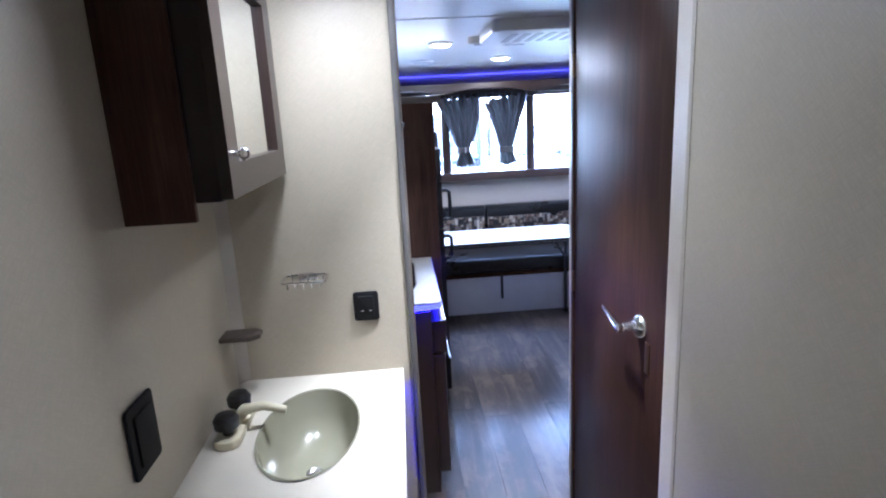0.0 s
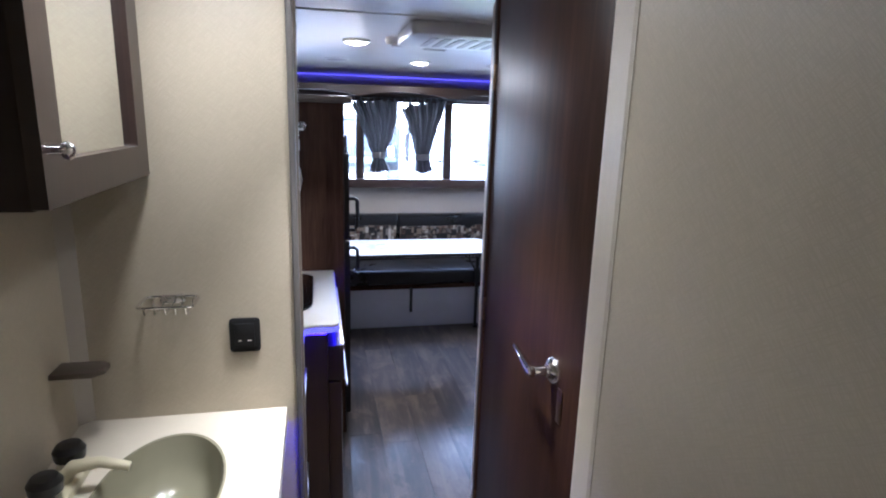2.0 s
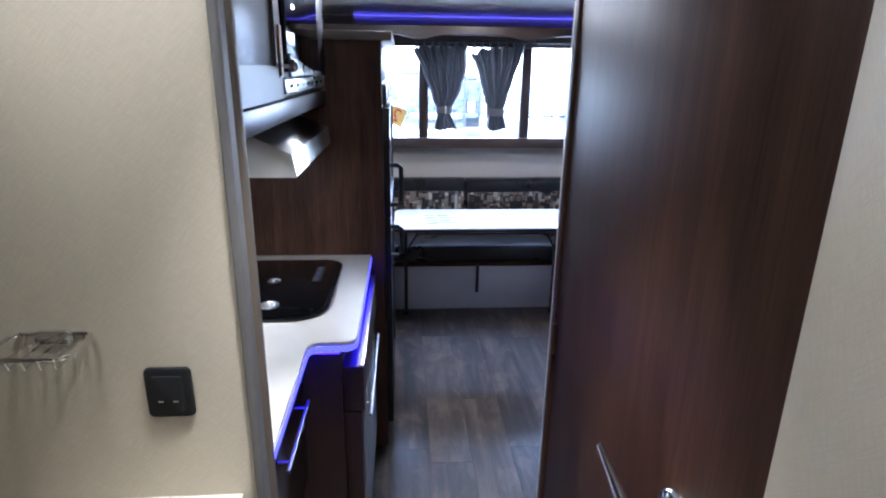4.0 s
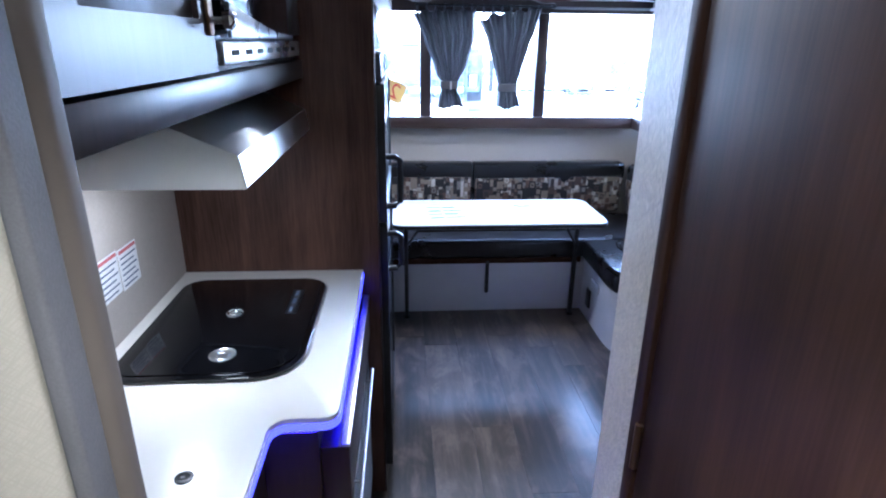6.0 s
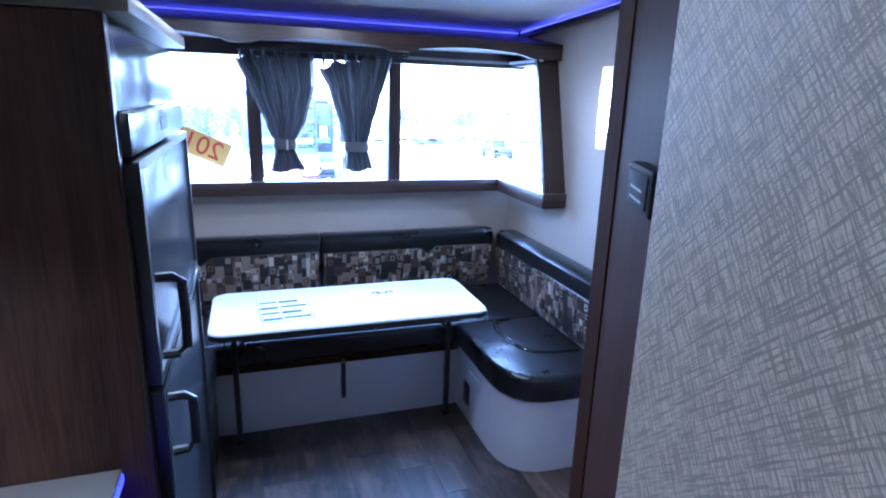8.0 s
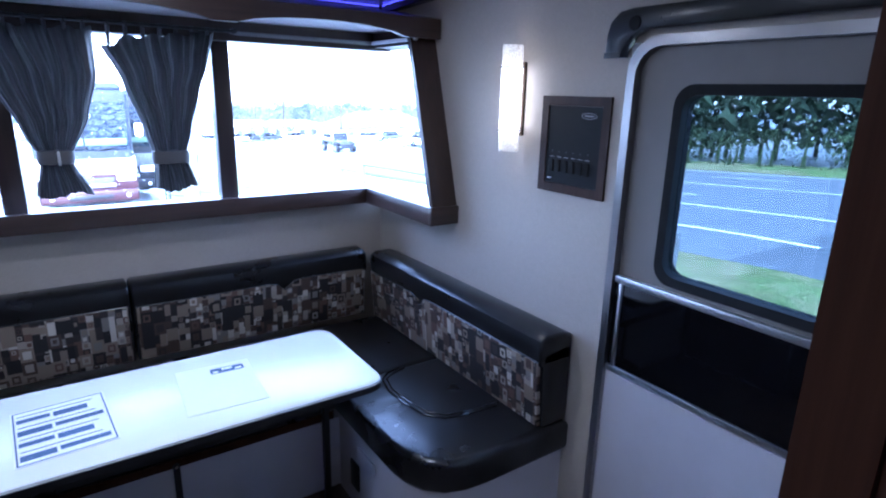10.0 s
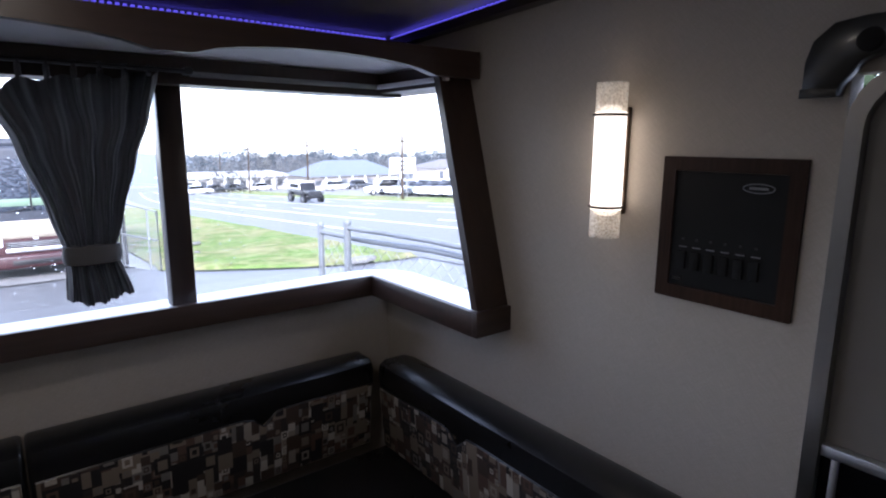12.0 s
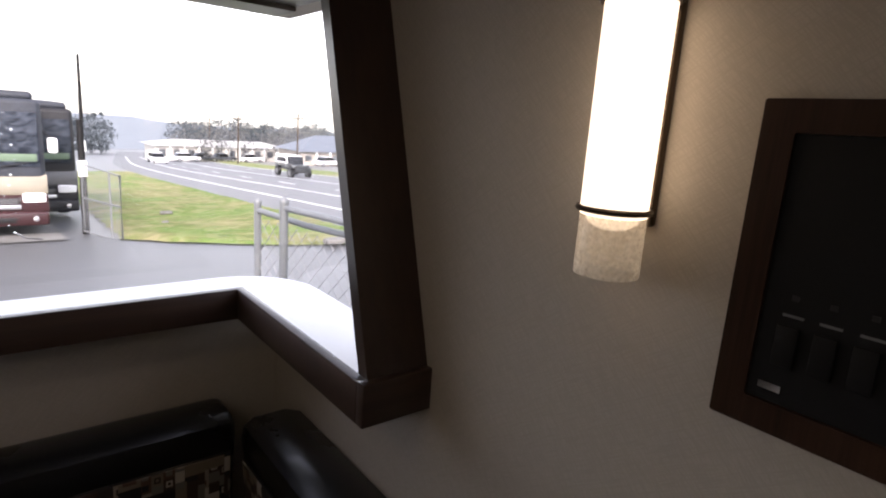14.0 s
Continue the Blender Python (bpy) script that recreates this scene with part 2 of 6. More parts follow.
def mosaic(name):
    """Printed cloth of squares and bars in squares, in black, brown, tan, grey and cream."""
    m, t, p = nodes_of(name)

    def calc(op, a, b=0.0, c=0.0):
        n = t.nodes.new("ShaderNodeMath")
        n.operation = op
        for k, q in enumerate((a, b, c)):
            if isinstance(q, (int, float)):
                n.inputs[k].default_value = q
            else:
                t.links.new(q, n.inputs[k])
        return n.outputs[0]

    tex = t.nodes.new("ShaderNodeTexCoord")
    sep = t.nodes.new("ShaderNodeSeparateXYZ")
    t.links.new(tex.outputs["Object"], sep.inputs[0])
    tones = [(0.0, (0.010, 0.009, 0.010)), (0.15, (0.19, 0.150, 0.112)), (0.30, (0.055, 0.034, 0.026)), (0.43, (0.29, 0.255, 0.21)), (0.55, (0.10, 0.058, 0.042)),
             (0.66, (0.17, 0.155, 0.14)), (0.78, (0.028, 0.022, 0.020)), (0.90, (0.46, 0.42, 0.36))]

    def cells(sx, sz, seed, rim):
        cx = calc("MULTIPLY_ADD", sep.outputs["X"], sx, seed)
        col = calc("FLOOR", cx)
        step = t.nodes.new("ShaderNodeTexWhiteNoise")
        step.noise_dimensions = "1D"
        t.links.new(calc("ADD", col, seed * 3.7), step.inputs["W"])
        cz = calc("ADD", calc("MULTIPLY", sep.outputs["Z"], sz), step.outputs["Value"])
        row_ = calc("FLOOR", cz)
        at = t.nodes.new("ShaderNodeCombineXYZ")
        t.links.new(col, at.inputs[0])
        t.links.new(row_, at.inputs[1])
        at.inputs[2].default_value = seed
        wn_ = t.nodes.new("ShaderNodeTexWhiteNoise")
        t.links.new(at.outputs[0], wn_.inputs["Vector"])
        rgb = t.nodes.new("ShaderNodeSeparateColor")
        t.links.new(wn_.outputs["Color"], rgb.inputs[0])
        d = calc("MAXIMUM", calc("ABSOLUTE", calc("SUBTRACT", calc("FRACT", cx), 0.5)), calc("ABSOLUTE", calc("SUBTRACT", calc("FRACT", cz), 0.5)))
        c = ramp(t, rgb.outputs[0], tones, "CONSTANT")
        nest = calc("GREATER_THAN", rgb.outputs[2], 0.42)
        core = calc("GREATER_THAN", rgb.outputs[2], 0.68)
        c = mixc(t, calc("MULTIPLY", calc("LESS_THAN", d, rim), nest), c, ramp(t, rgb.outputs[1], tones, "CONSTANT"))
        c = mixc(t, calc("MULTIPLY", calc("LESS_THAN", d, rim * 0.5), core), c, ramp(t, rgb.outputs[0], tones, "CONSTANT"))
        return c, wn_.outputs["Value"]

    big, pick = cells(22.0, 18.0, 2.0, 0.30)
    small, _ = cells(40.0, 34.0, 5.0, 0.28)
    bars, _ = cells(40.0, 15.0, 9.0, 0.0)
    c = mixc(t, calc("GREATER_THAN", pick, 0.42), big, small)
    c = mixc(t, calc("GREATER_THAN", pick, 0.80), c, bars)
    t.links.new(c, p.inputs["Base Color"])
    weave = add(t, "ShaderNodeTexNoise", Scale=600.0, Detail=2.0)
    t.links.new(tex.outputs["Object"], weave.inputs["Vector"])
    p.inputs["Roughness"].default_value = 0.75
    bump(t, p, weave.outputs["Fac"], 0.3, 0.001)
    return m


def glow(name, colour, strength):
    m, t, p = nodes_of(name)
    p.inputs["Base Color"].default_value = (*shade(colour, 0.8), 1)
    p.inputs["Emission Color"].default_value = (*colour, 1)
    p.inputs["Emission Strength"].default_value = strength
    return m


def pane(name, tint=(1, 1, 1)):
    m, t, p = nodes_of(name)
    tr = t.nodes.new("ShaderNodeBsdfTransparent")
    tr.inputs[0].default_value = (*tint, 1)
    gl = t.nodes.new("ShaderNodeBsdfGlossy")
    gl.inputs["Roughness"].default_value = 0.01
    lw = add(t, "ShaderNodeLayerWeight", Blend=0.5)
    pw_ = t.nodes.new("ShaderNodeMath")
    pw_.operation = "POWER"
    pw_.inputs[1].default_value = 5.0
    fr = t.nodes.new("ShaderNodeMath")
    fr.operation = "MULTIPLY_ADD"
    fr.inputs[1].default_value, fr.inputs[2].default_value = 0.6, 0.02
    t.links.new(lw.outputs["Facing"], pw_.inputs[0])
    t.links.new(pw_.outputs[0], fr.inputs[0])
    mx = t.nodes.new("ShaderNodeMixShader")
    t.links.new(fr.outputs[0], mx.inputs[0])
    t.links.new(tr.outputs[0], mx.inputs[1])
    t.links.new(gl.outputs[0], mx.inputs[2])
    t.links.new(mx.outputs[0], t.nodes["Material Output"].inputs["Surface"])
    return m


M_WALL = wallpaper("wallpaper", (0.15, 0.115, 0.078), (0.70, 0.615, 0.485), 0.76)
M_WALL_B = wallpaper("wallpaper_bath", (0.20, 0.17, 0.125), (0.45, 0.405, 0.315), 0.20)
M_WALL_S = wallpaper("wallpaper_smooth", (0.26, 0.23, 0.20), (0.47, 0.425, 0.37), 0.26)
M_WALL_S.node_tree.nodes["Principled BSDF"].inputs["Roughness"].default_value = 0.75
M_WALL_S.node_tree.nodes["Principled BSDF"].inputs["Specular IOR Level"].default_value = 0.25
M_CEIL = plain("ceiling_vinyl", (0.78, 0.78, 0.78), 0.35, vary=0.04, grain=200)
M_PANEL = figured_walnut("walnut_panel", (0.030, 0.015, 0.011), (0.078, 0.041, 0.029), (0.145, 0.079, 0.055), 0.42)
M_WALNUT = figured_walnut("walnut_foil", (0.011, 0.005, 0.0033), (0.029, 0.0135, 0.0085), (0.062, 0.030, 0.018), 0.42)
M_WALNUT_X = wood("walnut_foil_x", (0.018, 0.010, 0.0075), (0.064, 0.034, 0.023), 0.4, "x", coat=0.15)
M_DARK = wood("espresso_wood", (0.012, 0.007, 0.006), (0.045, 0.025, 0.018), 0.32, "z", coat=0.1)
M_MATTE = wood("matte_espresso", (0.013, 0.0052, 0.003), (0.058, 0.024, 0.013), 0.6, "z")
M_MATTE.node_tree.nodes["Principled BSDF"].inputs["Specular IOR Level"].default_value = 0.05


def plank_vinyl(name):
    """Weathered oak print: long grain, smoky blotches and a tone of its own for each plank."""
    m, t, p = nodes_of(name)
    dark, mid, light = (0.008, 0.0062, 0.0055), (0.043, 0.031, 0.024), (0.17, 0.122, 0.088)
    info = t.nodes.new("ShaderNodeObjectInfo")
    shift = t.nodes.new("ShaderNodeVectorMath")
    shift.operation = "MULTIPLY_ADD"
    t.links.new(info.outputs["Random"], shift.inputs[0])
    shift.inputs[1].default_value = (7.0, 13.0, 3.0)
    tex = t.nodes.new("ShaderNodeTexCoord")
    t.links.new(tex.outputs["Object"], shift.inputs[2])
    got = []
    for sc3, detail, rough in (((16, 1.1, 1), 8.0, 0.65), ((5.0, 2.6, 1), 5.0, 0.65), ((60, 3.0, 1), 4.0, 0.6)):
        mp = t.nodes.new("ShaderNodeMapping")
        mp.inputs["Scale"].default_value = sc3
        t.links.new(shift.outputs[0], mp.inputs["Vector"])
        n = add(t, "ShaderNodeTexNoise", Scale=1.4, Detail=detail, Roughness=rough, Distortion=0.4)
        t.links.new(mp.outputs["Vector"], n.inputs["Vector"])
        got.append(n.outputs["Fac"])
    c = ramp(t, got[0], [(0.38, dark), (0.5, mid), (0.64, light)])
    c = mixc(t, 0.55, c, ramp(t, got[1], [(0.42, dark), (0.51, mid), (0.60, light)]))
    c = mixc(t, 0.3, c, ramp(t, info.outputs["Random"], [(0.0, dark), (0.5, mid), (1.0, light)]))
    t.links.new(c, p.inputs["Base Color"])
    r = add(t, "ShaderNodeMapRange")
    r.inputs["To Min"].default_value, r.inputs["To Max"].default_value = 0.34, 0.54
    t.links.new(got[1], r.inputs["Value"])
    t.links.new(r.outputs["Result"], p.inputs["Roughness"])
    p.inputs["Coat Weight"].default_value = 0.5
    p.inputs["Coat Roughness"].default_value = 0.19
    bump(t, p, got[2], 0.25, 0.0012)
    return m


M_PLANK = plank_vinyl("vinyl_plank")
M_TRIM = plain("pale_trim", (0.34, 0.31, 0.265), 0.4, vary=0.06)
M_WHITE = plain("white_laminate", (0.80, 0.80, 0.79), 0.25, vary=0.03, grain=220, relief=0.03)
M_BENCH = plain("pale_grey_panel", (0.52, 0.50, 0.52), 0.45, vary=0.06)
M_CTOP = plain("speckled_countertop", (0.82, 0.79, 0.73), 0.3, vary=0.06, grain=300, relief=0.02)
M_VTOP = plain("cream_countertop", (0.60, 0.56, 0.475), 0.3, vary=0.08, grain=300, relief=0.02)
M_VINYL = plain("black_vinyl", (0.010, 0.010, 0.011), 0.28, vary=0.15, grain=160, relief=0.07, coat=0.12)
M_PIPE = plain("gloss_black_piping", (0.012, 0.012, 0.014), 0.15, vary=0.1, relief=0.0, coat=0.3)
M_RUBBER = plain("matte_black_plastic", (0.009, 0.009, 0.010), 0.7, vary=0.2, grain=120, relief=0.05)
M_RUBBER.node_tree.nodes["Principled BSDF"].inputs["Specular IOR Level"].default_value = 0.2
M_BLACK = plain("black_plastic", (0.010, 0.010, 0.011), 0.35, vary=0.2, grain=120, relief=0.05)
M_GLOSS = plain("black_glass", (0.004, 0.004, 0.005), 0.05, vary=0.2, relief=0.0)
M_CHROME = plain("chrome", (0.75, 0.75, 0.77), 0.12, 1.0, vary=0.04, relief=0.0)
M_STEEL = plain("brushed_steel", (0.82, 0.82, 0.82), 0.27, 1.0, vary=0.08, grain=90, relief=0.05)
M_DSTEEL = plain("dark_steel", (0.26, 0.27, 0.29), 0.28, 1.0, vary=0.1, grain=90, relief=0.04)
M_HOOD = plain("hood_steel", (0.84, 0.84, 0.83), 0.30, 1.0, vary=0.05, grain=90, relief=0.03)
M_HOOD.node_tree.nodes["Principled BSDF"].inputs["Anisotropic"].default_value = 0.8
M_HOOD.node_tree.nodes["Principled BSDF"].inputs["Anisotropic Rotation"].default_value = 0.25
M_GALV_D = plain("dull_silver", (0.22, 0.22, 0.23), 0.5, 0.6)
M_ALU = plain("aluminium", (0.60, 0.60, 0.62), 0.35, 1.0, vary=0.08, relief=0.04)
M_FRAME = plain("satin_aluminium", (0.34, 0.33, 0.33), 0.3, 1.0, vary=0.1, relief=0.04)
M_BRASS = plain("aged_brass", (0.16, 0.095, 0.05), 0.35, 0.9, vary=0.2)
M_MIRROR = plain("mirror", (0.86, 0.87, 0.86), 0.015, 1.0, vary=0.01, relief=0.0)
M_BASIN = plain("olive_grey_basin", (0.25, 0.24, 0.17), 0.2, vary=0.05, relief=0.0, coat=0.3)
M_CREAM = plain("cream_plastic", (0.62, 0.58, 0.42), 0.3, vary=0.05)
M_CURTAIN = plain("charcoal_cloth", (0.078, 0.076, 0.080), 0.42, vary=0.2, grain=300, relief=0.15)
M_MOSAIC = mosaic("mosaic_cloth")
M_PANE = pane("window_glass")
M_TINT = pane("tinted_door_glass", (0.44, 0.49, 0.51))
M_PAPER = plain("paper", (0.82, 0.82, 0.83), 0.7, vary=0.03)
M_INK = plain("blue_grey_ink", (0.12, 0.15, 0.22), 0.7)
M_PRINT = plain("blue_print", (0.07, 0.11, 0.21), 0.7, vary=0.4, grain=90)
M_FRIDGE = plain("fridge_door", (0.060, 0.066, 0.078), 0.2, vary=0.1, relief=0.0, coat=0.05)
M_FRIDGE.node_tree.nodes["Principled BSDF"].inputs["Specular IOR Level"].default_value = 0.4
M_LED = glow("violet_led", (0.20, 0.15, 1.0), 0.085)
M_EDGE_GLOW = glow("violet_edge_glow", (0.14, 0.11, 1.0), 0.055)
M_LED_U = glow("violet_under_led", (0.05, 0.02, 1.0), 0.38)
M_LAMP = glow("lamp_diffuser", (1.0, 0.86, 0.62), 2.0)
M_SCONCE = glow("sconce_core", (1.0, 0.82, 0.58), 0.36)
M_BRONZE = plain("dark_bronze", (0.07, 0.05, 0.035), 0.4, 0.7, vary=0.15)


def seeded_glass(name):
    """Pale bubbled glass, half clear."""
    m, t, p = nodes_of(name)
    n = add(t, "ShaderNodeTexNoise", Scale=220.0, Detail=3.0)
    t.links.new(coords(t), n.inputs["Vector"])
    t.links.new(ramp(t, n.outputs["Fac"], [(0.35, (0.45, 0.40, 0.33)), (0.65, (0.85, 0.80, 0.72))]), p.inputs["Base Color"])
    p.inputs["Roughness"].default_value = 0.25
    p.inputs["Emission Color"].default_value = (1.0, 0.82, 0.56, 1)
    p.inputs["Emission Strength"].default_value = 0.03
    bump(t, p, n.outputs["Fac"], 0.3, 0.002)
    tr = t.nodes.new("ShaderNodeBsdfTransparent")
    mx = add(t, "ShaderNodeMixShader")
    mx.inputs[0].default_value = 0.7
    t.links.new(tr.outputs[0], mx.inputs[1])
    t.links.new(p.outputs[0], mx.inputs[2])
    t.links.new(mx.outputs[0], t.nodes["Material Output"].inputs["Surface"])
    return m


M_FROST = seeded_glass("seeded_glass_end")

# ---- the shell of the trailer ----
XL, XR, YF, YB = -0.16, 2.325, 5.235, -1.30      # left wall, right wall, front wall, back wall
SILL, HEAD = 1.10, 1.775                         # window band
setting("wall_left", box(B(), XL - 0.06, YB - 0.06, 0, XL, YF + 0.06, CEIL), M_WALL_B, "beige woven-pattern wall on the street side")
setting("wall_back", box(B(), XL, YB - 0.06, 0, XR, YB, CEIL), M_WALL_B, "beige woven-pattern rear wall of the bathroom")
fw = B()
box(fw, XL, YF, 0, XR - 0.14, YF + 0.06, SILL)
box(fw, XR - 0.14, YF, 0, XR, YF + 0.06, 1.03)
box(fw, XL, YF, HEAD, XR, YF + 0.06, CEIL)
box(fw, XL, YF, SILL, 0.02, YF + 0.06, HEAD)
setting("wall_front", fw, M_WALL_S, "pale taupe front wall under the wide window")
rw = B()
prism(rw, [(3.72, 0), (YF + 0.06, 0), (YF + 0.06, 1.03), (YF - 0.14, 1.03), (YF - 0.14, SILL), (4.58, SILL), (4.76, HEAD), (YF + 0.06, HEAD), (YF + 0.06, CEIL), (3.72, CEIL)], "x", XR, XR + 0.06)
box(rw, XR, 2.93, 1.73, XR + 0.06, 3.72, CEIL)
box(rw, XR, YB - 0.06, 0, XR + 0.06, 2.93, CEIL)
setting("wall_right", rw, M_WALL_S, "pale taupe side wall with the entry door and corner window")
setting("ceiling", box(B(), XL - 0.06, YB - 0.06, CEIL, XR + 0.06, YF + 0.06, CEIL + 0.06), M_CEIL, "smooth white vinyl ceiling with a panel joint", "ceiling")
setting("ceiling_batten", box(B(), XL, 2.58, CEIL - 0.004, 1.35, 2.61, CEIL, 0.001), M_CEIL, "thin white batten over a ceiling joint", "trim")

# divider between bathroom and galley, with a pale edge trim
setting("wall_divider", box(B(), XL, 1.69, 0, 0.365, 1.742, CEIL), M_WALL_B, "beige woven-pattern partition beside the bathroom sink")
et = B()
prism(et, rrect(0.364, 1.681, 0.380, 1.716, 0.005), "z", 0, CEIL)
setting("trim_divider", et, plain("speckled_grey_trim", (0.10, 0.094, 0.092), 0.5, vary=0.3, grain=420, relief=0.2), "pale rounded edge trim on the partition", "trim")
et = B()
prism(et, rrect(0.352, 1.718, 0.386, 1.754, 0.014), "z", 0, CEIL)
setting("trim_divider_edge", et, plain("tan_trim", (0.105, 0.085, 0.066), 0.5), "tan rounded edge trim on the partition", "trim")
st = B()
prism(st, [(XL, 1.69), (XL, 1.66), (XL + 0.03, 1.69)], "z", 0.88, 1.62)
setting("trim_corner", st, M_TRIM, "pale quarter-round trim in the bathroom corner", "trim")

# the passage's right side: bathroom wall, door, white wall, slanted walnut panel
setting("wall_bathroom", box(B(), 0.908, YB, 0, 0.965, 1.075, CEIL), M_WALL_B, "beige woven-pattern bathroom wall with switches")
cj = B()
prism(cj, [(0.9065, 1.060), (0.912, 1.056), (0.985, 1.10), (0.985, 1.26), (0.962, 1.238), (0.948, 1.20), (0.920, 1.10)], "z", 0, CEIL)
setting("trim_door_jamb", cj, M_WALL_B, "pale jamb trim beside the walnut door", "trim")
pw = B()
prism(pw, [(0.978, 1.989), (1.046, 2.284), (1.110, 2.262), (1.07, 1.989)], "z", 0, CEIL)
setting("wall_passage", pw, M_WALL, "beige woven-pattern wall between door and slanted panel")
hw = B()
box(hw, 0.992, 1.20, 0, 1.05, 1.990, CEIL)
setting("wall_behind_door", hw, M_WALL, "plain wall carrying the walnut door")
sp = B()
prism(sp, [(1.098, 2.250), (1.318, 2.712), (1.36, 2.690), (1.14, 2.235)], "z", 0, CEIL)
setting("wall_slanted", sp, M_MATTE, "dark walnut-faced slanted wall beside the entry")
ep = B()
prism(ep, [(1.312, 2.706), (1.322, 2.758), (1.40, 2.745), (1.40, 2.69), (1.345, 2.69)], "z", 0, CEIL)
setting("trim_slanted_end", ep, M_MATTE, "dark walnut end post of the slanted wall", "trim")
setting("wall_closet", box(B(), 1.39, 2.68, 0, XR, 2.742, CEIL), M_WALL_S, "plain wall beside the entry door")

# walnut passage door with lever handle
pd = thing("door_1", (0.968, 1.957, 0.02), "dark walnut door standing flat with a chrome lever handle", "door")
pd["kind"] = "structure"
part("door_leaf", box(B(), 0.0, -0.718, 0, 0.024, -0.004, 1.985, 0.002), M_WALNUT, pd)
for z in (0.25, 0.98, 1.72):
    part("hinge", tube(B(), [(-0.004, 0.0, z), (-0.004, 0.0, z + 0.075)], 0.006), M_BRASS, pd, "small bronze hinge")
hz, hy = 1.063, -0.575
part("handle_rose", lathe(B(), [(0.032, 0.0), (0.032, -0.006), (0.026, -0.014), (0.012, -0.018), (0.011, -0.05)], (0, hy, hz), axis="x"), M_CHROME, pd, "round chrome rose")
part("spindle", lathe(B(), [(0.016, -0.014), (0.015, -0.022), (0.010, -0.026), (0.010, -0.052), (0.013, -0.056), (0.013, -0.066), (0.006, -0.070)], (0, hy, hz), 20, "x"), M_CHROME, pd, "chrome spindle")
part("handle_lever", tube(B(), [(-0.060, hy - 0.008, hz - 0.002), (-0.061, hy + 0.02, hz + 0.003), (-0.062, hy + 0.06, hz + 0.012), (-0.063, hy + 0.108, hz + 0.022)],
     [0.012, 0.011, 0.008, 0.0055]), M_CHROME, pd, "tapered chrome lever")
part("latch_plate", box(B(), -0.003, hy - 0.055, hz - 0.115, 0.0, hy - 0.03, hz - 0.03, 0.001), M_BRASS, pd, "dark latch plate")
dc = B()
box(dc, 0.963, 1.958, 0, 1.0, 1.988, CEIL, 0.004)
setting("trim_door_casing", dc, M_WALNUT, "narrow walnut casing on the hinge side of the door", "trim")

# floor: dark base sheet, the planks follow at the end of the file
floor = setting("floor", box(B(), XL - 0.06, YB - 0.06, -0.10, XR + 0.06, YF + 0.06, -0.004), M_BLACK, "weathered dark oak vinyl plank floor", "floor")

# violet light strips round the ceiling of the dinette
led = B()
for k in range(110):
    x = 0.30 + 0.018 * k
    box(led, x, 5.138, 1.962, x + 0.010, 5.150, 1.967)
setting("led_strip_front", led, M_LED, "violet light strip along the front", "light strip")
led = B()
for k in range(76):
    y = 5.130 - 0.018 * k
    z = 1.964 + 0.060 * (5.135 - y) / 1.385
    box(led, 2.286, y - 0.010, z, 2.298, y, z + 0.005)
setting("led_strip_side", led, M_LED, "violet light strip along the side wall", "light strip")
lt = B()
box(lt, XL, 5.152, 1.93, XR, YF, 1.960)
prism(lt, [(5.15, 1.935), (5.15, 1.962), (3.75, 2.022), (3.75, 1.995)], "x", 2.284, XR)
setting("trim_cove", lt, M_DARK, "dark cove moulding under the light strip", "trim")

cs = B()
prism(cs, [(YF, 1.976), (YF, CEIL - 0.001), (3.85, CEIL - 0.001), (5.10, 1.976)], "x", XL, XR)
setting("ceiling_slope", cs, M_CEIL, "white ceiling panel sloping down to the front window", "ceiling")
# valance over the window: arched front board, sloping top
va = B()
pts = [(0.10, 1.872), (2.318, 1.872), (2.318, 1.795), (2.19, 1.795)]
for c0, c1 in ((2.15, 1.50), (1.42, 0.78), (0.70, 0.12)):
    for k in range(13):
        u = k / 12
        pts.append((c0 + (c1 - c0) * u, 1.795 + 0.034 * math.sin(math.pi * u) ** 0.6))
pts.append((0.10, 1.795))
val = thing("valance", (0, 4.685, 0), "dark walnut window valance with shallow arches", "valance")
val["kind"] = "structure"
part("front_board", prism(B(), pts, "y", 0.0, 0.028), M_WALNUT_X, val)
part("sloping_top", prism(B(), [(0.0, 1.872), (0.465, 1.955), (0.465, 1.935), (0.03, 1.855)], "x", 0.10, 2.318), M_WALNUT_X, val)
part("soffit", box(B(), 0.10, 0.03, 1.842, 2.30, 0.545, 1.850), M_BENCH, val, "pale grey underside")

# window: header, sill shelf, posts and panes
win = thing("window_1", (0, YF, 0), "wide front window wrapping the corner, dark walnut frame", "window")
win["kind"] = "structure"
part("header", box(B(), XL, -0.115, HEAD - 0.01, XR, 0.0, 1.84), M_DARK, win)
part("header", box(B(), 2.232, -0.50, HEAD, XR, -0.116, 1.838), M_DARK, win)
part("shade_track", box(B(), 2.212, -0.515, HEAD + 0.012, 2.231, -0.116, HEAD + 0.026, 0.002), M_BENCH, win, "pale shade track")
part("shade_track", box(B(), 1.60, -0.136, HEAD + 0.012, 2.211, -0.116, HEAD + 0.026, 0.002), M_GALV_D, win, "pale shade track")
fs = B()
prism(fs, [(XL, -0.115), (2.186, -0.115), (2.186, -0.683), (2.206, -0.683), (2.206, -0.093), (XL, -0.093)], "z", 1.045, 1.120, 0.002)
part("fascia", fs, M_WALNUT_X, win, "dark walnut sill fascia")
part("fascia_end", box(B(), 2.186, -0.705, 1.045, XR, -0.683, 1.122, 0.002), M_WALNUT_X, win)
sb = B()
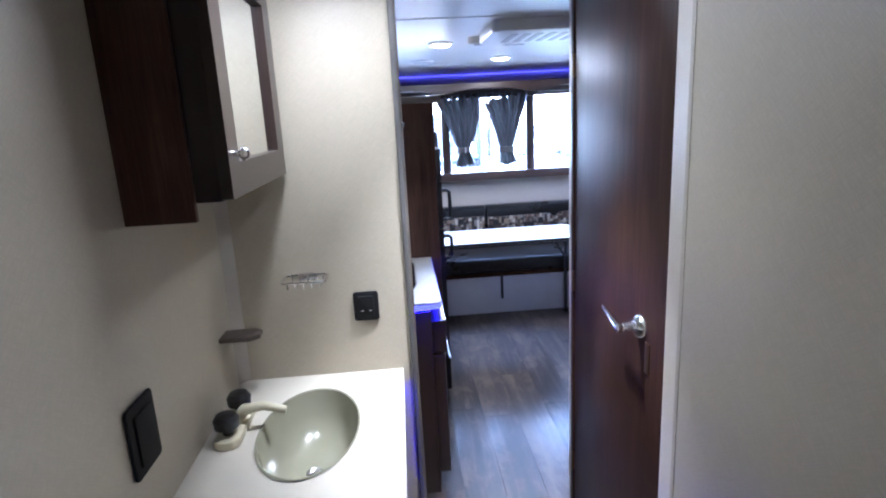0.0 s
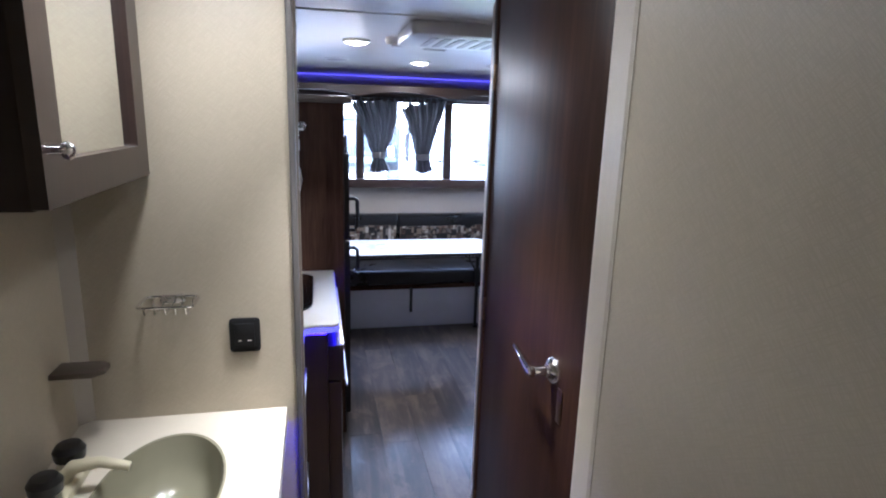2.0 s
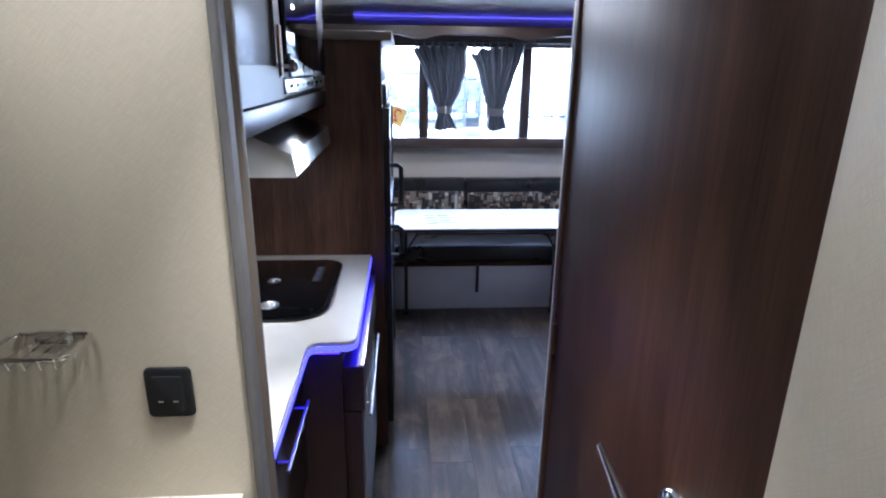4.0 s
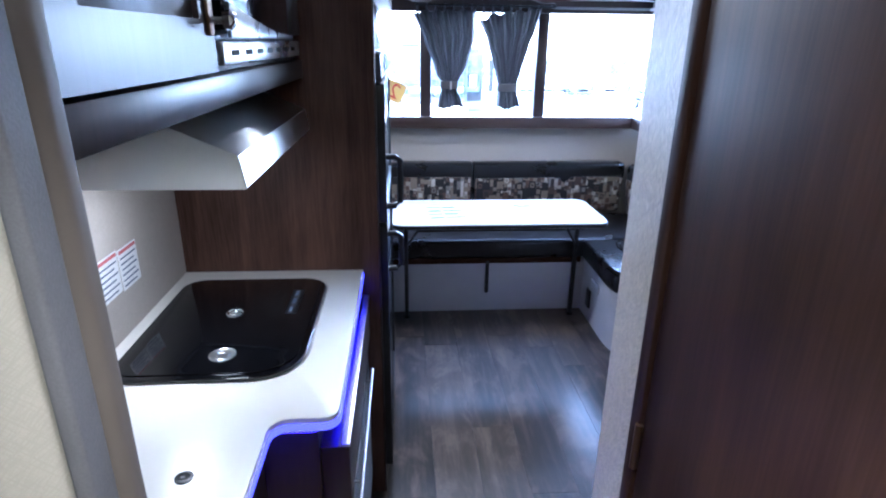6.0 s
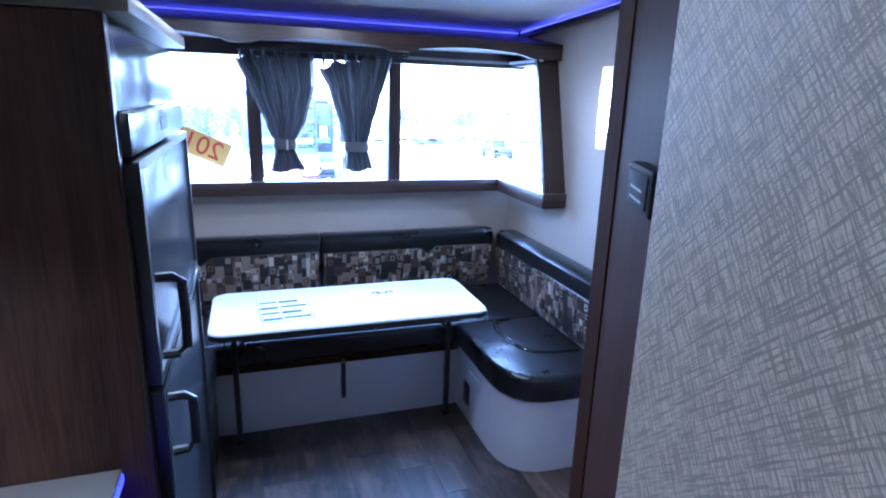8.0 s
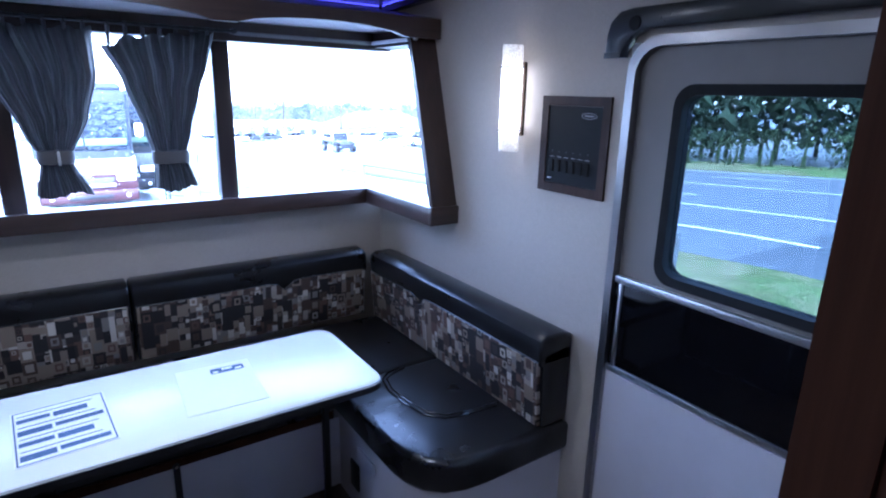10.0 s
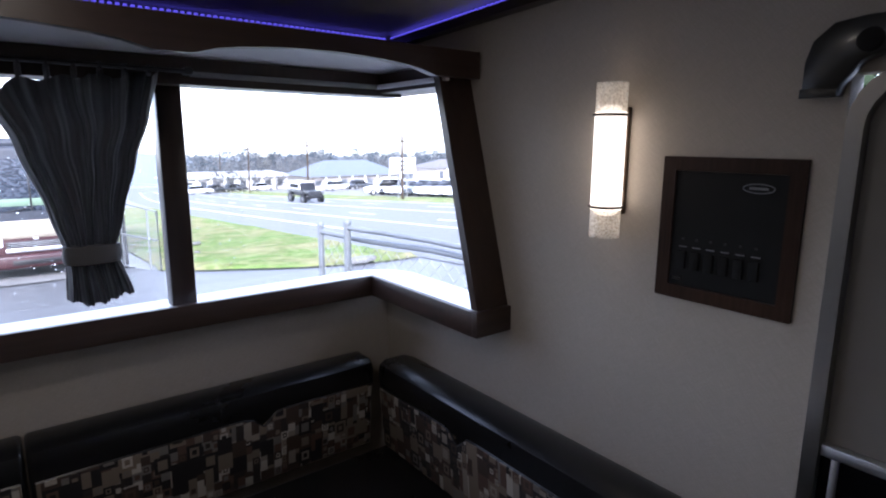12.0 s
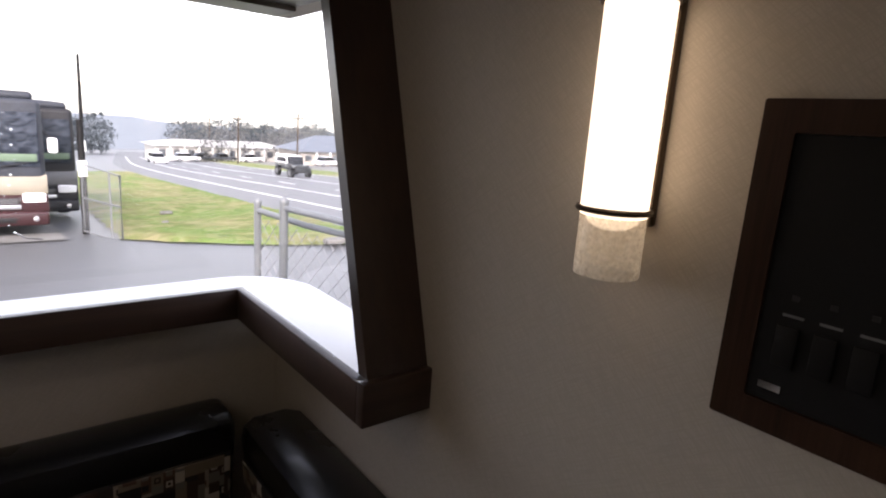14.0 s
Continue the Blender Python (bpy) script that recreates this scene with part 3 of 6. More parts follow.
prism(sb, [(XL, -0.092), (2.207, -0.092), (2.207, -0.682), (XR + 0.055, -0.682)]
      + [(XR - 0.135 + 0.19 * math.cos(radians(a)), -0.135 + 0.19 * math.sin(radians(a))) for a in range(0, 91, 10)] + [(XL, 0.055)], "z", 1.085, 1.104)
part("sill", sb, M_WHITE, win, "white window shelf")
for x in (0.788, 1.556):
    part("mullion", box(B(), x - 0.036, -0.045, 1.10, x + 0.036, 0.02, 1.80, 0.004), M_DARK, win)
po = B()
pl = [(2.202, -0.690, 1.122), (XR - 0.001, -0.690, 1.122), (XR - 0.001, -0.662, 1.122), (2.202, -0.662, 1.122)]
ph = [(x, y + 0.19, 1.80) for x, y, z in pl]
v8 = [po.verts.new(p) for p in pl + ph]
for f in ((0, 1, 2, 3), (4, 5, 6, 7), (0, 1, 5, 4), (1, 2, 6, 5), (2, 3, 7, 6), (3, 0, 4, 7)):
    po.faces.new([v8[i] for i in f])
part("slanted_post", po, M_DARK, win, "slanted walnut end post")
for x0, x1 in ((0.02, 0.752), (0.824, 1.52), (1.592, XR + 0.045)):
    part("pane", box(B(), x0, 0.040, SILL, x1, 0.044, HEAD + 0.03), M_PANE, win, "clear glass")
part("pane", prism(B(), [(-0.655, SILL), (0.039, SILL), (0.039, HEAD), (-0.475, HEAD)], "x", XR + 0.040, XR + 0.044), M_PANE, win, "clear glass")

# year sticker on the glass, made to be read from outside
sg = thing("window_sticker", (0.485, YF + 0.036, 1.310), "yellow and red year sticker on the window glass", "sticker")
tilt = Matrix.Rotation(radians(24), 4, "Y")
b = prism(B(), rrect(-0.172, -0.066, 0.172, 0.066, 0.012), "y", 0.0, 0.002)
b.transform(tilt)
part("sheet", b, plain("sticker_yellow", (0.80, 0.54, 0.14), 0.5), sg)
fc = bpy.data.curves.new("year", "FONT")
fc.body, fc.size, fc.extrude, fc.align_x, fc.align_y = "2018", 0.140, 0.0006, "CENTER", "CENTER"
tmp = bpy.data.objects.new("year", fc)
scene.collection.objects.link(tmp)
me = bpy.data.meshes.new_from_object(tmp.evaluated_get(bpy.context.evaluated_depsgraph_get()))
bpy.data.objects.remove(tmp)
bpy.data.curves.remove(fc)
me.transform(tilt @ Matrix.Translation((0, -0.0012, 0)) @ Matrix.Rotation(radians(180), 4, "Z") @ Matrix.Rotation(radians(90), 4, "X"))
me.materials.clear()
me.materials.append(plain("sticker_red", (0.55, 0.06, 0.03), 0.5))
lo = new("lettering", me)
lo.parent = sg

# ---- bathroom ----
van = thing("vanity", (XL, 1.69, 0), "bathroom vanity with a cream top and oval basin", "vanity")
part("cabinet_body", box(B(), 0.0, -1.0, 0.0, 0.44, 0.0, 0.70, 0.003), M_DARK, van)
part("upper_rail", ring_prism(B(), rrect(0.0, -1.0, 0.44, 0.0, 0.003, 3), rrect(0.02, -0.98, 0.42, -0.02, 0.003, 3), "z", 0.70, 0.83), M_DARK, van)
top = B()
n = 40
outer, inner = [], []
for k in range(n):
    a = k * math.tau / n
    c, s = math.cos(a), math.sin(a)
    inner.append((0.255 + 0.125 * c, -0.32 + 0.21 * s))
    q = min((0.499 - 0.255) / c if c > 1e-6 else 0.255 / -c if c < -1e-6 else 9, (0.32 / s) if s > 1e-6 else (0.68 / -s) if s < -1e-6 else 9)
    outer.append((0.255 + q * c, -0.32 + q * s))
for cx, cy in ((0.499, 0.0), (0.0, 0.0), (0.0, -1.0), (0.499, -1.0)):
    k = min(range(n), key=lambda i: (outer[i][0] - cx) ** 2 + (outer[i][1] - cy) ** 2)
    outer[k] = (cx, cy)
ring_prism(top, outer, inner, "z", 0.832, 0.876)
part("countertop", top, M_VTOP, van, "cream speckled countertop")
bs = lathe(B(), [(1.04, 0.004), (1.0, 0.004), (0.97, -0.012), (0.90, -0.06), (0.72, -0.105), (0.40, -0.125), (0.12, -0.13), (0.10, -0.14)], (0.255, -0.32, 0.876), 40, sx=0.125, sy=0.21, first_cap=False)
part("basin", bs, M_BASIN, van, "glossy olive-grey oval basin")
part("drain", lathe(B(), [(0.022, 0.0), (0.022, 0.004), (0.012, 0.005)], (0.255, -0.32, 0.747), 20), M_CHROME, van)
van_led = B()
box(van_led, 0.46, -0.98, 0.822, 0.478, -0.004, 0.830)
part("under_edge_light", van_led, M_LED_U, van, "violet light strip")
fau = thing("faucet", (XL + 0.06, 1.40, 0.876), "cream basin faucet with two dark round knobs", "faucet")
part("base", prism(B(), rrect(-0.03, -0.10, 0.035, 0.10, 0.028), "z", 0, 0.022, 0.005), M_CREAM, fau)
part("spout", tube(B(), [(0.0, 0, 0.02), (0.03, 0, 0.055), (0.08, 0, 0.062), (0.135, 0.0, 0.045)], [0.017, 0.015, 0.012, 0.010]), M_CREAM, fau)
for y in (-0.055, 0.06):
    part("knob", lathe(B(), [(0.012, 0.02), (0.014, 0.035), (0.030, 0.042), (0.032, 0.062), (0.024, 0.074), (0.006, 0.077)], (0.0, y, 0), 14), M_BLACK, fau, "dark faceted knob")


def black_plate(name, at, rz, w, h, label, slots):
    """A black wall plate that faces its own -y."""
    o = thing(name, at, label, "outlet" if slots else "switch", rz=rz)
    part("plate", prism(B(), rrect(-w / 2, -h / 2, w / 2, h / 2, 0.010), "y", -0.008, 0.0, 0.003), M_RUBBER, o)
    part("insert", prism(B(), rrect(-w * 0.32, -h * 0.36, w * 0.32, h * 0.36, 0.004), "y", -0.013, -0.008, 0.001), M_RUBBER, o)
    for x, z in slots:
        part("marker", box(B(), x - 0.004, -0.0145, z - 0.0015, x + 0.004, -0.0128, z + 0.0015), M_CHROME, o)
    return o


black_plate("outlet", (0.240, 1.689, 1.091), 0, 0.076, 0.092, "black square outlet on the bathroom partition", [(-0.012, -0.012), (0.012, -0.012)])
black_plate("outlet", (XL + 0.001, 1.06, 1.075), 90, 0.11, 0.145, "large black outlet on the wall by the vanity", [])
for y in (0.870, 0.783, 0.709):
    black_plate("switch", (0.907, y, 1.868), -90, 0.054, 0.105, "black wall switch on the beige bathroom wall", [])

rack = thing("soap_rack", (0.075, 1.689, 1.195), "chrome wire soap rack on the partition", "soap rack")
part("rim", tube(B(), [(x, y - 0.045, 0.006) for x, y in rrect(-0.062, -0.045, 0.062, 0.042, 0.015)], 0.0035, 8, True), M_CHROME, rack)
for k in range(5):
    x = -0.045 + 0.0225 * k
    part("wire", tube(B(), [(x, -0.088, 0.004), (x, -0.084, -0.012), (x, -0.01, -0.012), (x, -0.004, 0.004)], 0.002, 6), M_CHROME, rack)
part("backplate", prism(B(), rrect(-0.03, -0.012, 0.03, 0.012, 0.01), "y", -0.008, 0.0, 0.002), M_CHROME, rack)
sh = B()
prism(sh, [(XL, 1.615), (XL, 1.545), (XL + 0.085, 1.545), (XL + 0.108, 1.565), (XL + 0.108, 1.60), (XL + 0.09, 1.615)], "z", 1.058, 1.072, 0.003)
solid("corner_shelf", sh, plain("bronze_shelf", (0.09, 0.07, 0.055), 0.4), "small dark triangular shelf in the bathroom corner", "shelf")

mc = thing("medicine_cabinet", (XL, 1.145, 0), "walnut medicine cabinet with a mirrored door", "cabinet")
part("side_panel", box(B(), 0.0, 0.0, 1.465, 0.135, 0.016, 2.0, 0.002), M_PANEL, mc)
part("body", box(B(), 0.0, 0.017, 1.50, 0.185, 0.53, 2.0, 0.002), M_DARK, mc)
y0, y1, z0, z1 = 0.004, 0.525, 1.505, 1.985
dr = ring_prism(B(), rrect(y0, z0, y1, z1, 0.003, 3), rrect(y0 + 0.07, z0 + 0.068, y1 - 0.07, z1 - 0.05, 0.003, 3), "x", 0.187, 0.210)
door = part("door", dr, M_DARK, mc)
part("mirror", box(B(), 0.190, y0 + 0.06, z0 + 0.058, 0.196, y1 - 0.06, z1 - 0.04), M_MIRROR, door, "mirror")
part("knob", lathe(B(), [(0.006, 0.21), (0.006, 0.222), (0.013, 0.226), (0.014, 0.234), (0.009, 0.240), (0.003, 0.242)], (0, y0 + 0.034, z0 + 0.085), 16, "x"), M_CHROME, door, "chrome knob")

# ---- galley ----
BS = -0.05
setting("backsplash", box(B(), XL, 1.746, 0.86, BS, 3.0, CEIL), M_WALL_S, "pale taupe backsplash wall behind the stove")
ct = B()
cp = [(BS, 1.775), (0.372, 1.775)]
cp += [(0.372 + 0.035 * (1 - math.cos(a)), 2.20 + 0.035 * math.sin(a)) for a in (0, 0.4, 0.8, 1.2, math.pi / 2)]
cp += [(0.468 + 0.032 * math.sin(a), 2.267 - 0.032 * math.cos(a)) for a in (0, 0.4, 0.8, 1.2, math.pi / 2)]
cp += [(0.500, 2.999), (BS, 2.999)]
prism(ct, cp, "z", 0.868, 0.90, 0.004)
ctop = thing("countertop", (0, 0, 0), "white speckled galley countertop with a stepped front edge", "countertop")
part("slab", ct, M_CTOP, ctop)
cl = thing("counter_light", (0, 0, 0.858), "violet light strip under the countertop edge", "light strip")
cl["kind"] = "structure"
ew = [(x, y) for x, y in cp[1:-1]]
# violet light on the countertop edge, given as a faintly emissive band
eb = B()
for (xa, ya), (xb, yb) in zip(ew, ew[1:]):
    n = Vector((yb - ya, xa - xb, 0)).normalized() * 0.0022
    vs = [eb.verts.new((x + k * n.x, y + k * n.y, z)) for x, y in ((xa, ya), (xb, yb)) for k in (0.2, 1) for z in (0.014, 0.030)]
    for f in ((0, 1, 3, 2), (4, 6, 7, 5), (0, 4, 5, 1), (2, 3, 7, 6), (0, 2, 6, 4), (1, 5, 7, 3)):
        eb.faces.new([vs[q] for q in f])
part("edge_glow_band", eb, M_EDGE_GLOW, cl, "countertop edge band, lit violet by its own emission")
ub = B()
box(ub, 0.352, 1.79, 0.002, 0.362, 2.23, 0.008)
box(ub, 0.380, 2.244, 0.002, 0.452, 2.252, 0.008)
box(ub, 0.476, 2.30, 0.002, 0.486, 2.98, 0.008)
part("under_strip", ub, M_LED_U, cl, "violet light strip under the edge")
part("cutout_ring", lathe(B(), [(0.015, 0.9002), (0.015, 0.902), (0.010, 0.9025), (0.008, 0.901)], (0.262, 2.085, 0), 20), M_BLACK, ctop, "dark round cutout ring")


def bar_handle(parent, p, q, out):
    """A round bar on two posts between p and q, standing off along out."""
    p, q, o = Vector(p), Vector(q), Vector(out)
    h = part("handle", tube(B(), [p + o, q + o], 0.005), M_FRAME, parent, "brushed steel bar handle")
    for s in (0.12, 0.88):
        c = p.lerp(q, s)
        part("post", tube(B(), [c, c + o], 0.004, 8), M_FRAME, h)


bc = thing("base_cabinet", (0, 2.255, 0), "espresso galley base cabinet with drawer and a steel bar handle", "cabinet")
part("body", box(B(), BS, 0.0, 0.0, 0.455, 0.744, 0.855, 0.002), M_DARK, bc)
part("drawer_front", box(B(), 0.456, 0.008, 0.665, 0.515, 0.736, 0.806, 0.003), M_DARK, bc)
part("drawer_edge", box(B(), 0.500, 0.008, 0.8065, 0.5165, 0.736, 0.813, 0.001), M_ALU, bc, "bright metal drawer edge")
part("lower_door", box(B(), 0.456, 0.008, 0.10, 0.506, 0.736, 0.655, 0.003), M_DARK, bc)
part("vent_panel", box(B(), 0.506, 0.05, 0.13, 0.5095, 0.70, 0.58, 0.001), plain("woven_grey_panel", (0.20, 0.20, 0.20), 0.5, vary=0.4, grain=260, relief=0.4), bc, "grey woven vent panel")
bar_handle(bc, (0.506, 0.05, 0.62), (0.506, 0.60, 0.62), (0.022, 0, 0))
bn = thing("base_cabinet", (0, 1.775, 0), "narrow espresso base cabinet with two drawers beside the partition", "cabinet")
part("body", box(B(), BS, 0.0, 0.0, 0.325, 0.478, 0.855, 0.002), M_DARK, bn)
for za, zb in ((0.10, 0.45), (0.46, 0.83)):
    part("drawer_front", box(B(), 0.326, 0.006, za, 0.346, 0.470, zb, 0.003), M_DARK, bn)
    bar_handle(bn, (0.346, 0.10, zb - 0.06), (0.346, 0.38, zb - 0.06), (0.03, 0, 0))

ck = thing("cooktop", (0.198, 2.636, 0.90), "black glass cover over a two-burner cooktop", "cooktop")
part("rim", prism(B(), rrect(-0.205, -0.270, 0.205, 0.270, [0.05, 0.11, 0.07, 0.06], 8), "z", 0.0, 0.012, 0.004), M_GLOSS, ck)
part("glass", prism(B(), rrect(-0.192, -0.256, 0.192, 0.256, [0.045, 0.10, 0.06, 0.05], 8), "z", 0.012, 0.016, 0.002), M_GLOSS, ck)
for bx, by, r in ((0.022, -0.182, 0.03), (-0.006, 0.028, 0.022)):
    part("burner", lathe(B(), [(r, 0.0165), (r, 0.0185), (r * 0.9, 0.0195), (r * 0.8, 0.0175), (r * 0.62, 0.0175), (r * 0.55, 0.0215), (r * 0.35, 0.0215), (r * 0.28, 0.0175)], (bx, by, 0), 28), M_STEEL, ck, "steel burner rings")
part("control_strip", box(B(), 0.120, 0.02, 0.0162, 0.150, 0.17, 0.0172), M_BLACK, ck)
for k in range(3):
    part("marking", box(B(), 0.128, 0.03 + 0.05 * k, 0.0173, 0.138, 0.062 + 0.05 * k, 0.0178), M_INK, ck)

uc = thing("wall_cabinet", (0, 1.775, 0), "espresso wall cabinet with a panelled door above the hood", "cabinet")
part("body", box(B(), BS, 0.0, 1.535, 0.331, 0.468, CEIL - 0.004, 0.002), M_DARK, uc)
part("bottom_rail", box(B(), BS, 0.0, 1.486, 0.352, 1.225, 1.5335, 0.002), M_DARK, uc)
ud = part("door", ring_prism(B(), rrect(0.018, 1.539, 0.452, 2.0, 0.003, 3), rrect(0.078, 1.612, 0.392, 1.94, 0.003, 3), "x", 0.332, 0.354), M_DARK, uc)
part("door_panel", box(B(), 0.336, 0.070, 1.604, 0.346, 0.40, 1.948, 0.002), M_DARK, ud)
part("knob_plate", box(B(), 0.354, 0.415, 1.590, 0.360, 0.438, 1.70, 0.004), M_BRASS, ud, "bronze backplate")
part("knob", lathe(B(), [(0.005, 0.36), (0.005, 0.375), (0.013, 0.378), (0.014, 0.388), (0.008, 0.394), (0.002, 0.395)], (0, 0.427, 1.612), 16, "x"), M_CHROME, ud, "chrome knob")
part("top_rail", box(B(), BS, 0.47, 1.86, 0.352, 1.225, CEIL - 0.004, 0.002), M_DARK, uc)

mw = thing("microwave", (BS, 2.25, 1.536), "black built-in microwave with a curved door trim", "microwave")
part("case", box(B(), 0.0, 0.0, 0.0, 0.385, 0.745, 0.315, 0.004), M_BLACK, mw)
part("door", box(B(), 0.386, 0.03, 0.062, 0.408, 0.56, 0.305, 0.006), M_GLOSS, mw, "black glass door")
ar = B()
ap = [(0.03 + 0.53 * k / 14, 0.105 - 0.045 * math.sin(math.pi * (0.5 * k / 14))) for k in range(15)]
prism(ar, ap + [(0.56, 0.052), (0.03, 0.052)], "x", 0.408, 0.416, 0.002)
part("door_trim", ar, M_DSTEEL, mw, "curved dark steel trim")
part("control_panel", box(B(), 0.386, 0.57, 0.062, 0.404, 0.735, 0.305, 0.004), M_BLACK, mw)
vt = part("vent_strip", box(B(), 0.386, 0.03, 0.010, 0.400, 0.735, 0.048, 0.003), M_STEEL, mw, "dark steel vent strip with slots")
for k in range(7):
    part("slot", box(B(), 0.4001, 0.07 + 0.09 * k, 0.024, 0.4012, 0.12 + 0.09 * k, 0.034), M_RUBBER, vt)

hd = thing("range_hood", (BS, 2.285, 1.340), "stainless steel range hood under the wall cabinets", "range hood")
part("shell", prism(B(), [(0.0, 0.0), (0.408, 0.0), (0.411, 0.004), (0.402, 0.060), (0.255, 0.125), (0.0, 0.125)], "y", 0.0, 0.712, 0.003), M_HOOD, hd)
part("underside", box(B(), 0.02, 0.02, -0.004, 0.385, 0.69, 0.0), M_BLACK, hd)
# added fixture for the unseen lamp below the hood
hl = part("unseen_hood_light", lathe(B(), [(0.052, -0.0045), (0.052, -0.009), (0.046, -0.0095)], (0.21, 0.155, 0), 24), M_STEEL, hd, "unseen round hood light in a steel ring, added to light the counter")
part("lens", lathe(B(), [(0.045, -0.006), (0.045, -0.0105), (0.020, -0.0115)], (0.21, 0.155, 0), 24), M_LAMP, hl, "glowing lens")

for y, z in ((2.562, 1.063), (2.662, 1.058)):
    lb = thing("warning_label", (BS, y, z), "white printed appliance label on the backsplash", "label")
    part("sheet", box(B(), 0.0005, -0.047, -0.052, 0.002, 0.047, 0.052), M_PAPER, lb)
    part("heading", box(B(), 0.0021, -0.043, 0.040, 0.0026, 0.043, 0.048), plain("label_red", (0.5, 0.12, 0.12), 0.6), lb)
    for k in range(6):
        part("text_line", box(B(), 0.0021, -0.040, 0.026 - 0.014 * k, 0.0026, 0.038 - 0.012 * (k % 2), 0.030 - 0.014 * k), M_INK, lb)

fp = thing("fridge_side_panel", (0, 3.0, 0), "tall walnut panel beside the refrigerator", "panel")
part("board", box(B(), BS, 0.0, 0.0, 0.5515, 0.024, 1.704, 0.001), M_PANEL, fp)
part("edge_band", box(B(), 0.552, -0.001, 0.0, 0.556, 0.025, 1.704, 0.001), M_DARK, fp, "dark edge band")
fr = thing("refrigerator", (0.0, 3.026, 0.0), "tall dark glossy two-door refrigerator with black bow handles", "refrigerator")
part("case", box(B(), BS, 0.0, 0.06, 0.535, 0.82, 1.70, 0.003), M_DARK, fr)
part("upper_fascia", box(B(), 0.536, 0.008, 1.556, 0.552, 0.812, 1.698, 0.002), M_FRIDGE, fr)
part("control_strip", box(B(), 0.536, 0.0, 1.478, 0.572, 0.82, 1.552, 0.004), M_FRIDGE, fr)
part("control_display", box(B(), 0.572, 0.36, 1.500, 0.5735, 0.47, 1.53), M_BLACK, fr)
for za, zb, nm in ((1.045, 1.470, "upper_door"), (0.10, 1.035, "lower_door")):
    d = part(nm, box(B(), 0.536, 0.016, za + 0.014, 0.572, 0.804, zb - 0.014, 0.003), M_FRIDGE, fr)
    part("door_frame", ring_prism(B(), rrect(0.0, za, 0.82, zb, 0.006, 3), rrect(0.020, za + 0.018, 0.80, zb - 0.018, 0.006, 3), "x", 0.536, 0.580), M_BLACK, d)
for za, zb in ((1.085, 1.245), (0.868, 0.992)):
    part("handle", tube(B(), [(0.578, 0.055, za), (0.606, 0.058, za), (0.622, 0.062, za + 0.012), (0.624, 0.062, (za + zb) / 2), (0.622, 0.062, zb - 0.012), (0.606, 0.058, zb), (0.578, 0.055, zb)], 0.010, 8), M_BLACK, fr, "black bow handle")
part("cap", box(B(), BS, -0.03, 1.706, 0.594, 0.832, 1.738, 0.004), plain("tan_laminate", (0.20, 0.17, 0.135), 0.35), fr, "pale laminate cap shelf")
part("toe_kick", box(B(), BS, 0.02, 0.0, 0.50, 0.80, 0.058), M_BLACK, fr)

# ---- dinette ----
bb = thing("dinette_bench", (0, 4.505, 0), "front dinette bench with pale grey base and black vinyl seat", "bench")
part("base", box(B(), 0.02, 0.0, 0.0, XR - 0.002, YF - 4.507, 0.315, 0.003), M_BENCH, bb, "pale grey panel")
part("wood_rail", box(B(), 0.02, -0.006, 0.317, 1.72, 0.05, 0.352, 0.003), M_MATTE, bb, "walnut rail")
part("seat_cushion", box(B(), 0.02, -0.02, 0.354, XR - 0.005, 0.56, 0.470, 0.022, 3), M_VINYL, bb, "black vinyl seat cushion")
part("pull_strap", prism(B(), rrect(1.128, 0.125, 1.150, 0.335, 0.008), "y", -0.012, -0.0065, 0.001), M_BLACK, bb, "black pull strap")
part("strap_screw", tube(B(), [(1.139, -0.0065, 0.325), (1.139, -0.0145, 0.325)], 0.006), M_CHROME, bb)

br = thing("dinette_bench", (0, 0, 0), "side dinette bench with rounded end, pale base and black seat", "bench")
base = [(1.742, 4.50), (1.742, 4.06), (1.752, 3.99), (1.780, 3.925), (1.825, 3.88), (1.885, 3.855), (1.96, 3.846), (XR - 0.002, 3.846), (XR - 0.002, 4.50)]
part("base", prism(B(), base, "z", 0.0, 0.345), M_BENCH, br, "pale grey curved panel")
seat = [(1.722, 4.49), (1.722, 4.05), (1.733, 3.975), (1.765, 3.905), (1.815, 3.857), (1.88, 3.832), (1.96, 3.824), (XR - 0.002, 3.824), (XR - 0.002, 4.49)]
part("seat_cushion", prism(B(), seat, "z", 0.346, 0.470, 0.024, 4), M_VINYL, br, "black vinyl seat cushion")
pipe = [(2.005, 4.478, 0.472), (1.94, 4.462, 0.472), (1.90, 4.425, 0.472), (1.878, 4.34, 0.472), (1.885, 4.22, 0.472), (1.905, 4.12, 0.472), (1.955, 4.065, 0.472), (2.04, 4.045, 0.472), (2.165, 4.035, 0.472)]
part("piping", tube(B(), pipe, 0.005, 6), M_PIPE, br, "glossy black piping")
part("piping", tube(B(), [(x + 0.018, y + 0.014 * (y < 4.3) - 0.012 * (y > 4.44), z - 0.001) for x, y, z in pipe], 0.004, 6), M_PIPE, br)
part("piping", tube(B(), [(1.86, 4.80, 0.472), (1.885, 4.70, 0.472), (1.90, 4.60, 0.472), (1.935, 4.545, 0.472), (2.01, 4.50, 0.472)], 0.005, 6), M_PIPE, bb, "glossy black piping")
part("outlet_plate", box(B(), 1.733, 4.315, 0.085, 1.7415, 4.385, 0.20, 0.003), M_BLACK, br, "black outlet plate")
part("vent_plate", box(B(), 1.733, 4.19, 0.235, 1.7415, 4.32, 0.285, 0.003), M_BENCH, br)

